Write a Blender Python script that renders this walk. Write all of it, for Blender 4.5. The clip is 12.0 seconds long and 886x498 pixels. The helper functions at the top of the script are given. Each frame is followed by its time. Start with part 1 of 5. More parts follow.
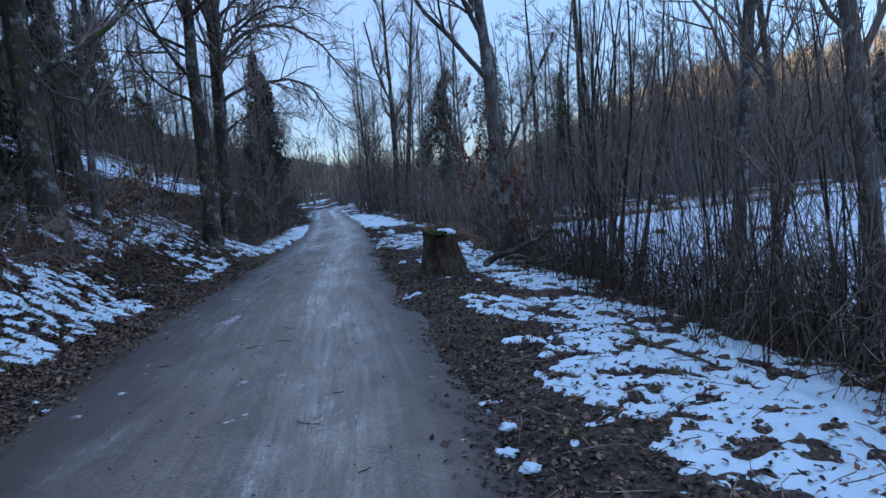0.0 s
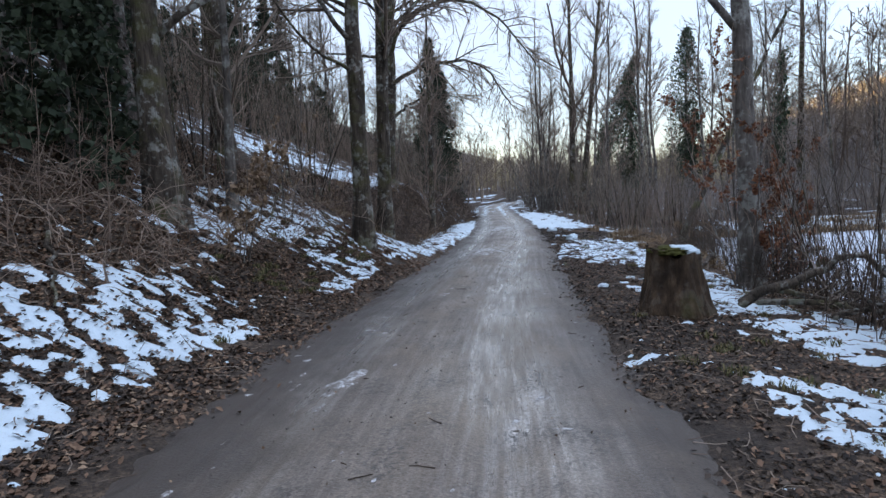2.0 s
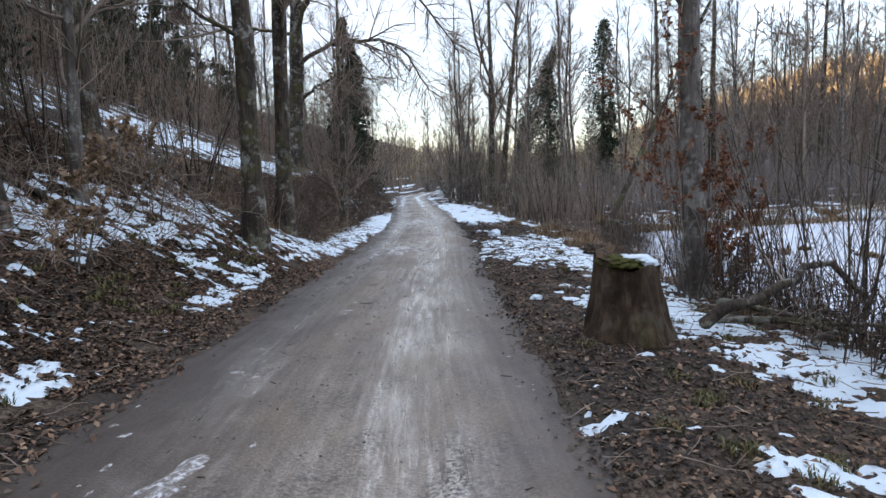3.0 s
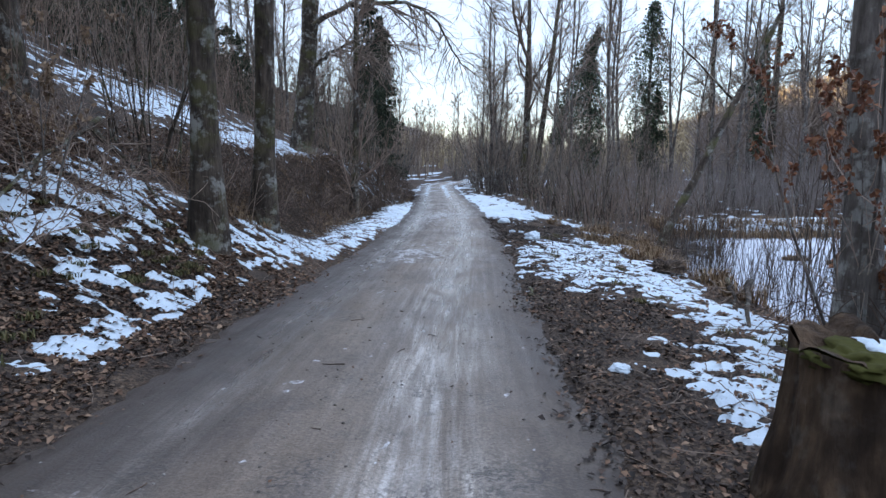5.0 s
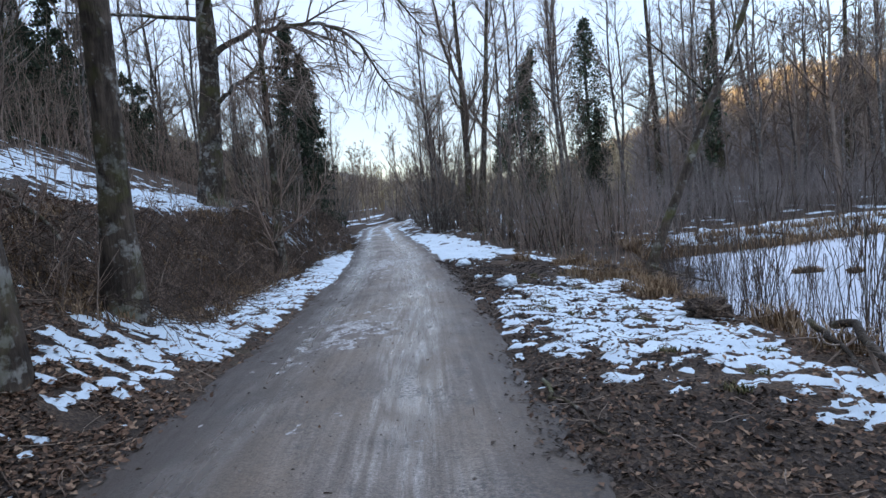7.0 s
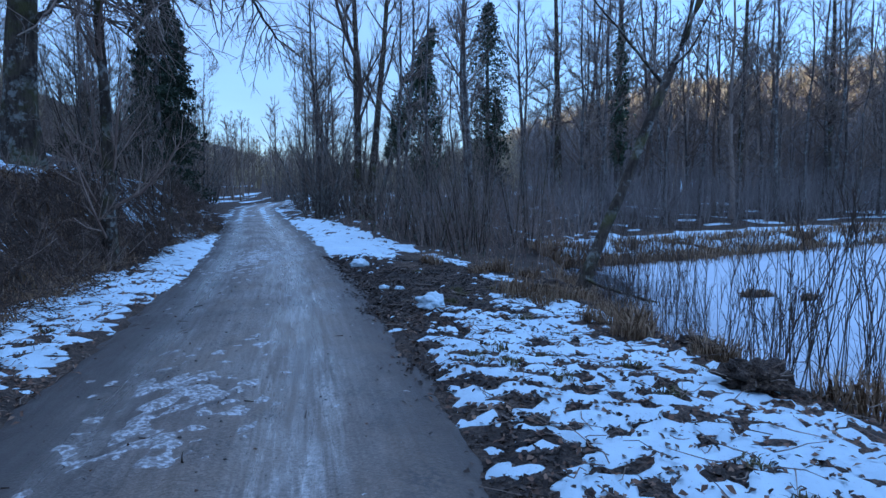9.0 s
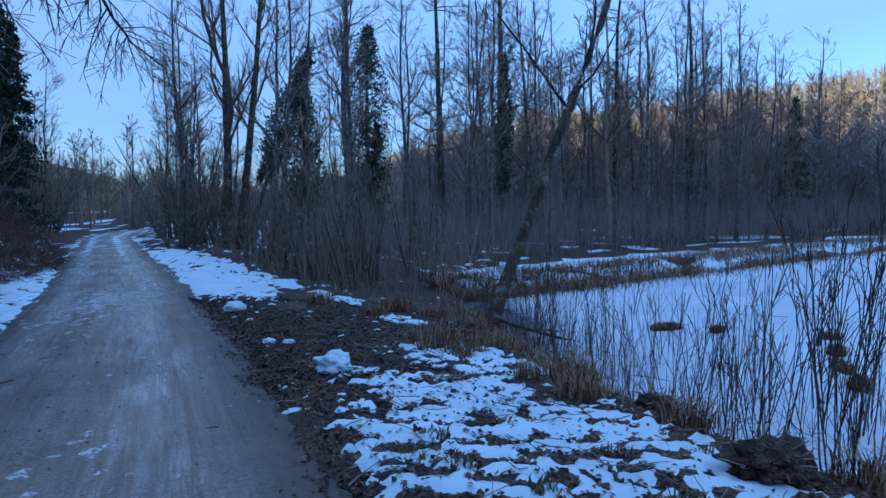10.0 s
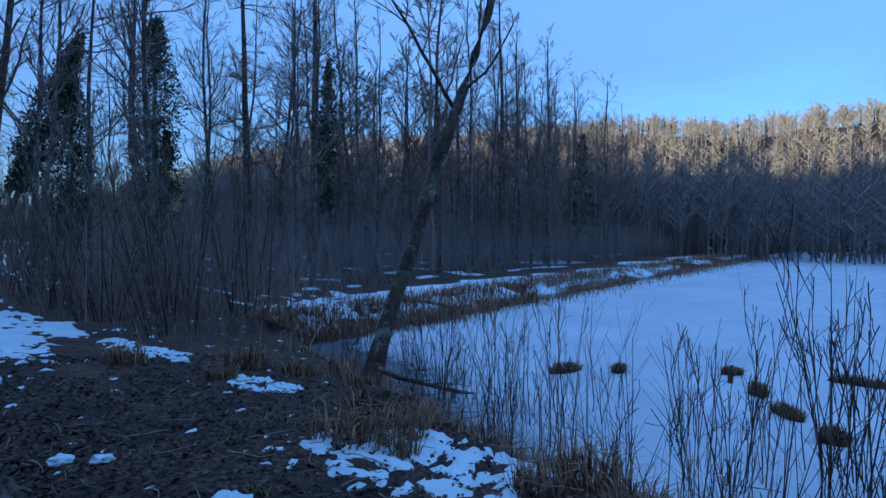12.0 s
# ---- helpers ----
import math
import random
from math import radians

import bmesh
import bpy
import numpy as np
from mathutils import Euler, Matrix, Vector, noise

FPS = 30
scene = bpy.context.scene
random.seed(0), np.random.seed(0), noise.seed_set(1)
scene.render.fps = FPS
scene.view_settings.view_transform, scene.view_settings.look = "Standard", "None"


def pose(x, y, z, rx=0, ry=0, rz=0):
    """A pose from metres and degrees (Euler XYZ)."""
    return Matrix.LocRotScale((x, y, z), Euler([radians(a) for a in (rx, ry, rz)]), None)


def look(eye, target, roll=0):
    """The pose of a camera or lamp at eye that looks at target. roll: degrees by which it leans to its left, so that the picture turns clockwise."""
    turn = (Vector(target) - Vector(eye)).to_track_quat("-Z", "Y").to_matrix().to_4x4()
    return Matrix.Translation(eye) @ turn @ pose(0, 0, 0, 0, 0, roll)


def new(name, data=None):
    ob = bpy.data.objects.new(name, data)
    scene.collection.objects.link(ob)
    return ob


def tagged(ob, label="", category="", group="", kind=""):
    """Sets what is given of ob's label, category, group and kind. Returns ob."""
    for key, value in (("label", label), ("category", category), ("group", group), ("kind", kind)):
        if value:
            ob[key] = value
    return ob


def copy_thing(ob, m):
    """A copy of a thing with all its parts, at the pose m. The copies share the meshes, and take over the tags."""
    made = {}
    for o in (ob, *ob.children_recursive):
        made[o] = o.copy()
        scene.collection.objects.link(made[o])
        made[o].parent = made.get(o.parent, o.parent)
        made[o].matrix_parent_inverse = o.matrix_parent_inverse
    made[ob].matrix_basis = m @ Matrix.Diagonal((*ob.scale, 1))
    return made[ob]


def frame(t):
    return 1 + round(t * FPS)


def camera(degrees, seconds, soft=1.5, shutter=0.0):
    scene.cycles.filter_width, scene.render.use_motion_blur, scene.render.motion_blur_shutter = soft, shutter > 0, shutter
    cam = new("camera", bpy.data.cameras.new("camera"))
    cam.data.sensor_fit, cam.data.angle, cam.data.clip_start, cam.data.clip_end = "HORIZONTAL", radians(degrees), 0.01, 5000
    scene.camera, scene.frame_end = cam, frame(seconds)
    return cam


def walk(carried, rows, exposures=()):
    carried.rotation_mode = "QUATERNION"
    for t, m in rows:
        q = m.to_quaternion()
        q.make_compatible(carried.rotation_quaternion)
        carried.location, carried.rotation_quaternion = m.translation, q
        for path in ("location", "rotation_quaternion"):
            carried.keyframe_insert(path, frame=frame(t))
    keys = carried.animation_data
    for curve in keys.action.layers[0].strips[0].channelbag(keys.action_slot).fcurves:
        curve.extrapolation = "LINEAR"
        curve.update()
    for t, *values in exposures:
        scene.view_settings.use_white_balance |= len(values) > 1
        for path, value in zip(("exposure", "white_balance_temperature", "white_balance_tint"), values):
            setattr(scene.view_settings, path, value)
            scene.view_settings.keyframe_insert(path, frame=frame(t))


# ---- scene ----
cam = camera(70.2, 12.0, soft=1.5)
METRES, EYE, TILT, LEAN, TURN = 20.0, 1.55, -6.0, 4.5, 0.0
ROWS = [
    (0.0, 0.0, 0.0, 0.0, 0.0, 0.0, -0.0),
    (0.5, -0.0084, 0.0475, 0.0038, 3.26, 1.36, 0.54),
    (1.0, -0.0208, 0.0909, 0.008, 7.33, 1.81, -1.96),
    (1.5, -0.0302, 0.1331, 0.0098, 7.88, 0.41, -0.14),
    (2.0, -0.0413, 0.1787, 0.0124, 14.75, -0.73, -3.51),
    (2.5, -0.0435, 0.2236, 0.0151, 7.17, -1.85, -4.08),
    (3.0, -0.0535, 0.266, 0.0222, 7.39, -1.23, -3.6),
    (5.0, -0.0759, 0.4316, 0.0343, 9.74, -2.45, -6.28),
    (5.5, -0.0797, 0.4751, 0.0353, 8.82, -0.43, -3.84),
    (6.0, -0.0921, 0.5151, 0.041, 11.13, -2.27, -5.79),
    (6.5, -0.0988, 0.554, 0.0425, 7.82, 0.99, -2.76),
    (8.5, -0.1231, 0.7099, 0.0545, -1.21, 1.49, -1.52),
    (9.0, -0.1306, 0.7535, 0.0586, -6.11, 0.52, -3.28),
    (9.5, -0.1322, 0.7926, 0.0624, -14.79, 1.09, -0.45),
    (10.0, -0.1376, 0.8299, 0.0682, -17.33, 3.4, -2.1),
    (10.5, -0.1391, 0.8687, 0.07, -21.56, 4.52, -1.5),
    (11.0, -0.1435, 0.9042, 0.0736, -25.88, 5.57, -2.7),
    (11.5, -0.1463, 0.942, 0.0769, -30.74, 6.99, 0.02),
    (12.0, -0.147, 0.9773, 0.08, -36.13, 6.02, -0.64),
]
EXPOSURES = [
    (0.0, 1.14, 5200, 13),
    (0.5, 1.45, 5900, 13),
    (1.0, 1.5, 6050, 13),
    (2.5, 1.97, 7300, 17),
    (3.2, 2.02, 7450, 17),
    (5.5, 1.99, 6550, 16),
    (6.6, 1.88, 6800, 16),
    (8.3, 1.43, 5050, 14),
    (9.5, 1.05, 4500, 10),
    (10.5, 0.77, 4380, 10),
    (11.4, 0.68, 4220, 10),
    (12.0, 0.46, 4150, 9),
]
walk(cam, [(t, pose(0, 0, EYE, TILT, LEAN, TURN) @ pose(METRES * x, METRES * y, METRES * z, 90 + pitch, roll, yaw)) for t, x, y, z, yaw, pitch, roll in ROWS], EXPOSURES)

# ---- world and sun ----
SUN_AZ, SUN_EL = -105.0, 9.0
VEIL_LOW, VEIL_HIGH = 1.2, 5.0
world = bpy.data.worlds.new("winter_sky")
scene.world = world
world.use_nodes = True
wn = world.node_tree.nodes
sky = wn.new("ShaderNodeTexSky")
sky.sky_type = "NISHITA"
sky.sun_disc = False
sky.sun_elevation = radians(SUN_EL)
sky.sun_rotation = radians(SUN_AZ % 360)
sky.air_density, sky.dust_density, sky.ozone_density = 0.9, 0.3, 1.4
wn["Background"].inputs["Strength"].default_value = 0.15
# a thin veil of high cloud, brighter overhead than at the horizon, over the clear sky
wl = world.node_tree.links
up = wn.new("ShaderNodeSeparateXYZ")
way = wn.new("ShaderNodeTexCoord").outputs["Generated"]
wl.new(way, up.inputs["Vector"])
veil = wn.new("ShaderNodeMapRange")
veil.inputs["From Min"].default_value, veil.inputs["From Max"].default_value = 0.0, 1.0
veil.inputs["To Min"].default_value, veil.inputs["To Max"].default_value = VEIL_LOW, VEIL_HIGH
wl.new(up.outputs["Z"], veil.inputs["Value"])
stretch = wn.new("ShaderNodeMapping")
stretch.inputs["Scale"].default_value = (1.2, 2.2, 7.0)
wl.new(way, stretch.inputs["Vector"])
wisps = wn.new("ShaderNodeTexNoise")
wisps.inputs["Scale"].default_value, wisps.inputs["Detail"].default_value = 1.6, 7
wl.new(stretch.outputs["Vector"], wisps.inputs["Vector"])
thick = wn.new("ShaderNodeMapRange")
thick.inputs["From Min"].default_value, thick.inputs["From Max"].default_value = 0.35, 0.7
thick.inputs["To Min"].default_value, thick.inputs["To Max"].default_value = 0.5, 0.74
wl.new(wisps.outputs["Fac"], thick.inputs["Value"])
tone = wn.new("ShaderNodeMix")
tone.data_type, tone.blend_type = "RGBA", "MULTIPLY"
tone.inputs["Factor"].default_value = 1.0
tone.inputs["A"].default_value = (0.78, 0.94, 1.2, 1)
wl.new(veil.outputs["Result"], tone.inputs["B"])
over = wn.new("ShaderNodeMix")
over.data_type = "RGBA"
wl.new(thick.outputs["Result"], over.inputs["Factor"])
wl.new(sky.outputs["Color"], over.inputs["A"])
wl.new(tone.outputs["Result"], over.inputs["B"])
wl.new(over.outputs["Result"], wn["Background"].inputs["Color"])
sun = new("sun", bpy.data.lights.new("sun", "SUN"))
sun.data.energy, sun.data.angle, sun.data.color = 5.0, radians(0.6), (1.0, 0.74, 0.46)
sd = Vector((math.sin(radians(SUN_AZ)) * math.cos(radians(SUN_EL)), math.cos(radians(SUN_AZ)) * math.cos(radians(SUN_EL)), math.sin(radians(SUN_EL))))
sun.matrix_world = look(sd * 300, (0, 0, 0))


# ---- materials ----
def material(name, rough=0.9, metal=0.0, spec=0.3):
    m = bpy.data.materials.new(name)
    m.use_nodes = True
    b = m.node_tree.nodes["Principled BSDF"]
    b.inputs["Roughness"].default_value = rough
    b.inputs["Metallic"].default_value = metal
    b.inputs["Specular IOR Level"].default_value = spec
    return m, m.node_tree.nodes, m.node_tree.links, b


def tex_noise(n, l, scale, detail=6.0, vec=None, stretch=None, rough=0.6):
    t = n.new("ShaderNodeTexNoise")
    t.inputs["Scale"].default_value, t.inputs["Detail"].default_value, t.inputs["Roughness"].default_value = scale, detail, rough
    if vec is None:
        vec = n.new("ShaderNodeTexCoord").outputs["Object"]
    if stretch:
        mp = n.new("ShaderNodeMapping")
        mp.inputs["Scale"].default_value = stretch
        l.new(vec, mp.inputs["Vector"])
        vec = mp.outputs["Vector"]
    l.new(vec, t.inputs["Vector"])
    return t.outputs["Fac"]


def ramp(n, l, fac, stops):
    r = n.new("ShaderNodeValToRGB")
    e = r.color_ramp.elements
    for i, (p, c) in enumerate(stops):
        el = e[i] if i < 2 else e.new(p)
        el.position = p
        el.color = (*c, 1) if len(c) == 3 else c
    l.new(fac, r.inputs["Fac"])
    return r.outputs["Color"]


def mix(n, l, fac, a, b, mode="MIX"):
    m = n.new("ShaderNodeMix")
    m.data_type, m.blend_type = "RGBA", mode
    for sock, v in ((m.inputs["Factor"], fac), (m.inputs["A"], a), (m.inputs["B"], b)):
        if isinstance(v, (int, float)):
            sock.default_value = v
        elif isinstance(v, tuple):
            sock.default_value = (*v, 1)
        else:
            l.new(v, sock)
    return m.outputs["Result"]


def bump(n, l, b, height, strength, distance=0.02):
    k = n.new("ShaderNodeBump")
    k.inputs["Strength"].default_value, k.inputs["Distance"].default_value = strength, distance
    l.new(height, k.inputs["Height"])
    l.new(k.outputs["Normal"], b.inputs["Normal"])


def bark_material(name, dark, light, moss, moss_amount, lichen=0.62):
    m, n, l, b = material(name, 0.92, 0, 0.2)
    grain = tex_noise(n, l, 14, 8, stretch=(1, 1, 0.22))
    blot = tex_noise(n, l, 3.2, 5)
    c = ramp(n, l, grain, [(0.3, dark), (0.72, light)])
    lich = ramp(n, l, mix(n, l, 0.4, blot, tex_noise(n, l, 11, 4)), [(0.515, (0, 0, 0)), (0.575, (0.9, 0.9, 0.9))])
    c = mix(n, l, lich, c, mix(n, l, lichen, c, (0.40, 0.40, 0.36)))
    c = mix(n, l, ramp(n, l, tex_noise(n, l, 2.3, 4), [(0.36, (0.75, 0.75, 0.75)), (0.5, (0, 0, 0))]), c, dark)
    mossf = ramp(n, l, tex_noise(n, l, 1.7, 6), [(0.62 - moss_amount, (0, 0, 0)), (0.76 - moss_amount, (0.8, 0.8, 0.8))])
    c = mix(n, l, mossf, c, moss)
    l.new(c, b.inputs["Base Color"])
    bump(n, l, b, grain, 1.0, 0.06)
    return m


BARK = bark_material("rough_bark", (0.022, 0.017, 0.013), (0.135, 0.105, 0.08), (0.085, 0.082, 0.03), 0.12)
BARK_GREY = bark_material("grey_bark", (0.06, 0.05, 0.042), (0.22, 0.19, 0.165), (0.07, 0.075, 0.04), 0.0)
BARK_FAR = bark_material("forest_bark", (0.05, 0.042, 0.036), (0.19, 0.16, 0.14), (0.06, 0.06, 0.03), -0.03)
STUMP_BARK = bark_material("stump_bark", (0.02, 0.013, 0.009), (0.13, 0.085, 0.052), (0.06, 0.058, 0.02), 0.06, 0.1)


def tinted(name, stops, rough=0.85, spec=0.2, random_obj=False, scale=9.0, translucent=0.0):
    m, n, l, b = material(name, rough, 0, spec)
    geo = n.new("ShaderNodeObjectInfo").outputs["Random"] if random_obj else n.new("ShaderNodeNewGeometry").outputs["Random Per Island"]
    c = ramp(n, l, geo, stops)
    g = ramp(n, l, tex_noise(n, l, scale, 5), [(0.25, (0.7, 0.7, 0.7)), (0.75, (1.2, 1.2, 1.2))])
    l.new(mix(n, l, 1.0, c, g, "MULTIPLY"), b.inputs["Base Color"])
    return m


TWIG = tinted("twig_bark", [(0.0, (0.12, 0.088, 0.069)), (0.5, (0.215, 0.163, 0.128)), (1.0, (0.33, 0.262, 0.21))])
TWIG_RED = tinted("young_twig_bark", [(0.0, (0.17, 0.12, 0.094)), (0.5, (0.275, 0.196, 0.152)), (1.0, (0.4, 0.31, 0.245))])
WITHY = tinted("dark_shoot_bark", [(0.0, (0.042, 0.03, 0.023)), (0.6, (0.085, 0.06, 0.046)), (1.0, (0.145, 0.107, 0.083))])
LEAF_DEAD = tinted("dead_leaf", [(0.0, (0.06, 0.04, 0.03)), (0.4, (0.135, 0.08, 0.053)), (0.8, (0.21, 0.128, 0.082)), (1.0, (0.33, 0.225, 0.15))], 0.75, 0.2, scale=40)
LEAF_WET = tinted("sodden_leaf", [(0.0, (0.016, 0.012, 0.01)), (0.6, (0.045, 0.032, 0.025)), (1.0, (0.12, 0.088, 0.066))], 0.7, 0.25, scale=40)
LEAF_BEECH = tinted("withered_beech_leaf", [(0.0, (0.10, 0.035, 0.018)), (0.5, (0.20, 0.075, 0.035)), (1.0, (0.30, 0.14, 0.07))], 0.7, 0.3, scale=30)
LEAF_PALE = tinted("pale_withered_leaf", [(0.0, (0.14, 0.085, 0.05)), (1.0, (0.36, 0.25, 0.16))], 0.75, 0.3, scale=30)
MOSS = tinted("cushion_moss", [(0.0, (0.04, 0.042, 0.012)), (0.6, (0.085, 0.08, 0.022)), (1.0, (0.16, 0.14, 0.045))], 0.9, 0.1, scale=30)
IVY = tinted("ivy_leaf", [(0.0, (0.014, 0.028, 0.012)), (0.6, (0.03, 0.055, 0.02)), (1.0, (0.06, 0.085, 0.035))], 0.45, 0.5, scale=20)
NEEDLE = tinted("spruce_needles", [(0.0, (0.018, 0.028, 0.016)), (1.0, (0.045, 0.06, 0.03))], 0.7, 0.3, scale=20)
GRASS = tinted("dry_grass", [(0.0, (0.12, 0.075, 0.042)), (0.6, (0.24, 0.155, 0.088)), (1.0, (0.36, 0.26, 0.16))], 0.8, 0.2, scale=20)
GRASS_GREEN = tinted("winter_grass", [(0.0, (0.05, 0.055, 0.02)), (0.5, (0.09, 0.085, 0.032)), (1.0, (0.22, 0.17, 0.08))], 0.7, 0.3, scale=20)
STONE = tinted("gravel_stone", [(0.0, (0.06, 0.05, 0.045)), (0.6, (0.16, 0.14, 0.125)), (1.0, (0.38, 0.36, 0.33))], 0.7, 0.4, scale=60)
# low sun on the hillside is put into this pale yellow-tan
FARWOOD_LIT = tinted("far_woods", [(0.0, (0.24, 0.182, 0.112)), (0.5, (0.38, 0.3, 0.188)), (1.0, (0.52, 0.435, 0.285))], 0.9, 0.1, scale=2)
# valley haze is put into this colour: twigs greyed and paled
HAZEWOOD = tinted("hazed_twigs", [(0.0, (0.165, 0.138, 0.126)), (0.5, (0.25, 0.213, 0.194)), (1.0, (0.34, 0.298, 0.272))], 0.9, 0.1, scale=2)
FARPINE = tinted("far_spruces", [(0.0, (0.02, 0.03, 0.018)), (1.0, (0.05, 0.06, 0.03))], 0.9, 0.1, scale=2)


def snow_material(name, dirt):
    m, n, l, b = material(name, 0.6, 0, 0.35)
    big = tex_noise(n, l, 0.9, 6)
    fine = tex_noise(n, l, 34, 8)
    grit = ramp(n, l, tex_noise(n, l, 75, 3), [(0.62, (0, 0, 0)), (0.72, (dirt, dirt, dirt))])
    # the blue of the skylight is painted into the white snow here
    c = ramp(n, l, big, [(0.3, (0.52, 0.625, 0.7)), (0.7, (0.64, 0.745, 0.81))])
    c = mix(n, l, grit, c, (0.20, 0.15, 0.10))
    l.new(c, b.inputs["Base Color"])
    b.inputs["Subsurface Weight"].default_value = 0.0
    bump(n, l, b, fine, 0.45, 0.02)
    return m


# old snow, tinted with the sky's blue; the grit specks are dirt
SNOW = snow_material("skylit_old_snow", 0.55)
ICE_SNOW = snow_material("snow_on_ice", 0.12)


def ground_material():
    m, n, l, b = material("leaf_litter_soil", 0.93, 0, 0.25)
    fine = tex_noise(n, l, 26, 8)
    v = n.new("ShaderNodeTexVoronoi")
    v.inputs["Scale"].default_value = 48
    l.new(n.new("ShaderNodeTexCoord").outputs["Object"], v.inputs["Vector"])
    leaf = ramp(n, l, v.outputs["Color"], [(0.15, (0.03, 0.022, 0.017)), (0.5, (0.075, 0.052, 0.037)), (0.85, (0.17, 0.118, 0.08))])
    soil = ramp(n, l, fine, [(0.3, (0.02, 0.016, 0.013)), (0.7, (0.066, 0.05, 0.04))])
    c = mix(n, l, ramp(n, l, tex_noise(n, l, 1.1, 6), [(0.38, (0, 0, 0)), (0.6, (0.85, 0.85, 0.85))]), soil, leaf)
    green = ramp(n, l, tex_noise(n, l, 0.7, 7), [(0.64, (0, 0, 0)), (0.76, (0.5, 0.5, 0.5))])
    c = mix(n, l, green, c, (0.06, 0.062, 0.024))
    l.new(c, b.inputs["Base Color"])
    bump(n, l, b, mix(n, l, 0.5, fine, v.outputs["Distance"]), 0.9, 0.03)
    return m


def road_material():
    m, n, l, b = material("wet_packed_gravel", 0.5, 0, 0.5)
    uv = n.new("ShaderNodeTexCoord").outputs["UV"]
    sep = n.new("ShaderNodeSeparateXYZ")
    l.new(uv, sep.inputs["Vector"])
    along = tex_noise(n, l, 1.0, 7, uv, (7.0, 0.16, 1))
    treads = tex_noise(n, l, 1.0, 5, uv, (34.0, 0.5, 1))
    blot = tex_noise(n, l, 1.0, 7, uv, (4.2, 0.55, 1))
    grit = tex_noise(n, l, 55, 6)
    stones = tex_noise(n, l, 160, 3)
    # worn pale wheel tracks run along the lane
    track = ramp(n, l, sep.outputs["X"], [(0.06, (0.05, 0.05, 0.05)), (0.2, (0.85, 0.85, 0.85)), (0.34, (0.2, 0.2, 0.2)), (0.54, (0.25, 0.25, 0.25)), (0.66, (1, 1, 1)), (0.78, (0.5, 0.5, 0.5)), (0.97, (0.0, 0.0, 0.0))])
    f = mix(n, l, 0.36, track, along)
    f = mix(n, l, 0.24, f, ramp(n, l, treads, [(0.32, (0, 0, 0)), (0.68, (1, 1, 1))]))
    lines = ramp(n, l, tex_noise(n, l, 1.0, 6, uv, (52.0, 0.9, 1)), [(0.42, (0, 0, 0)), (0.58, (1, 1, 1))])
    band = ramp(n, l, sep.outputs["X"], [(0.52, (0, 0, 0)), (0.6, (0.5, 0.5, 0.5)), (0.74, (0.5, 0.5, 0.5)), (0.82, (0, 0, 0))])
    f = mix(n, l, band, f, mix(n, l, 0.55, f, lines))
    c = ramp(n, l, f, [(0.22, (0.105, 0.083, 0.068)), (0.42, (0.2, 0.166, 0.138)), (0.62, (0.385, 0.345, 0.305)), (0.8, (0.54, 0.51, 0.48))])
    c = mix(n, l, ramp(n, l, blot, [(0.44, (0.75, 0.75, 0.75)), (0.6, (0, 0, 0))]), c, (0.125, 0.098, 0.078))
    warm = ramp(n, l, tex_noise(n, l, 1.0, 6, uv, (2.6, 0.4, 1)), [(0.5, (0, 0, 0)), (0.7, (0.45, 0.45, 0.45))])
    c = mix(n, l, warm, c, (0.34, 0.285, 0.22))
    c = mix(n, l, 1.0, c, ramp(n, l, grit, [(0.3, (0.62, 0.62, 0.62)), (0.7, (1.32, 1.32, 1.32))]), "MULTIPLY")
    pebble = n.new("ShaderNodeTexVoronoi")
    pebble.inputs["Scale"].default_value = 62
    l.new(n.new("ShaderNodeTexCoord").outputs["Object"], pebble.inputs["Vector"])
    mud = ramp(n, l, tex_noise(n, l, 1.0, 8, None, (1.5, 0.7, 1)), [(0.44, (0, 0, 0)), (0.64, (0.62, 0.62, 0.62))])
    c = mix(n, l, mud, c, mix(n, l, grit, (0.105, 0.078, 0.056), (0.26, 0.2, 0.145)))
    c = mix(n, l, 0.55, c, mix(n, l, 1.0, c, ramp(n, l, pebble.outputs["Color"], [(0.15, (0.6, 0.59, 0.57)), (0.8, (1.3, 1.3, 1.3))]), "MULTIPLY"))
    rag = n.new("ShaderNodeMath")
    rag.operation = "MULTIPLY_ADD"
    rag.inputs[1].default_value = 0.44
    l.new(mix(n, l, 0.5, blot, tex_noise(n, l, 3.5, 6)), rag.inputs[0])
    l.new(sep.outputs["X"], rag.inputs[2])
    rim = ramp(n, l, rag.outputs["Value"], [(0.34, (0.94, 0.94, 0.94)), (0.6, (0, 0, 0)), (0.98, (0, 0, 0)), (1.0, (0, 0, 0))])
    flip = n.new("ShaderNodeMath")
    flip.operation = "SUBTRACT"
    flip.inputs[0].default_value = 1.44
    l.new(rag.outputs["Value"], flip.inputs[1])
    rim = mix(n, l, 1.0, rim, ramp(n, l, flip.outputs["Value"], [(0.22, (0.9, 0.9, 0.9)), (0.44, (0, 0, 0))]), "LIGHTEN")
    c = mix(n, l, rim, c, mix(n, l, grit, (0.022, 0.017, 0.014), (0.085, 0.064, 0.05)))
    fleck = ramp(n, l, mix(n, l, 0.35, tex_noise(n, l, 24, 4), blot), [(0.56, (0, 0, 0)), (0.66, (0.6, 0.6, 0.6))])
    c = mix(n, l, fleck, c, (0.06, 0.05, 0.042))
    clump = ramp(n, l, tex_noise(n, l, 1.9, 5, None, (1.3, 0.8, 1)), [(0.5, (0, 0, 0)), (0.64, (0.9, 0.9, 0.9))])
    clot = ramp(n, l, tex_noise(n, l, 30, 5), [(0.47, (0, 0, 0)), (0.56, (1, 1, 1))])
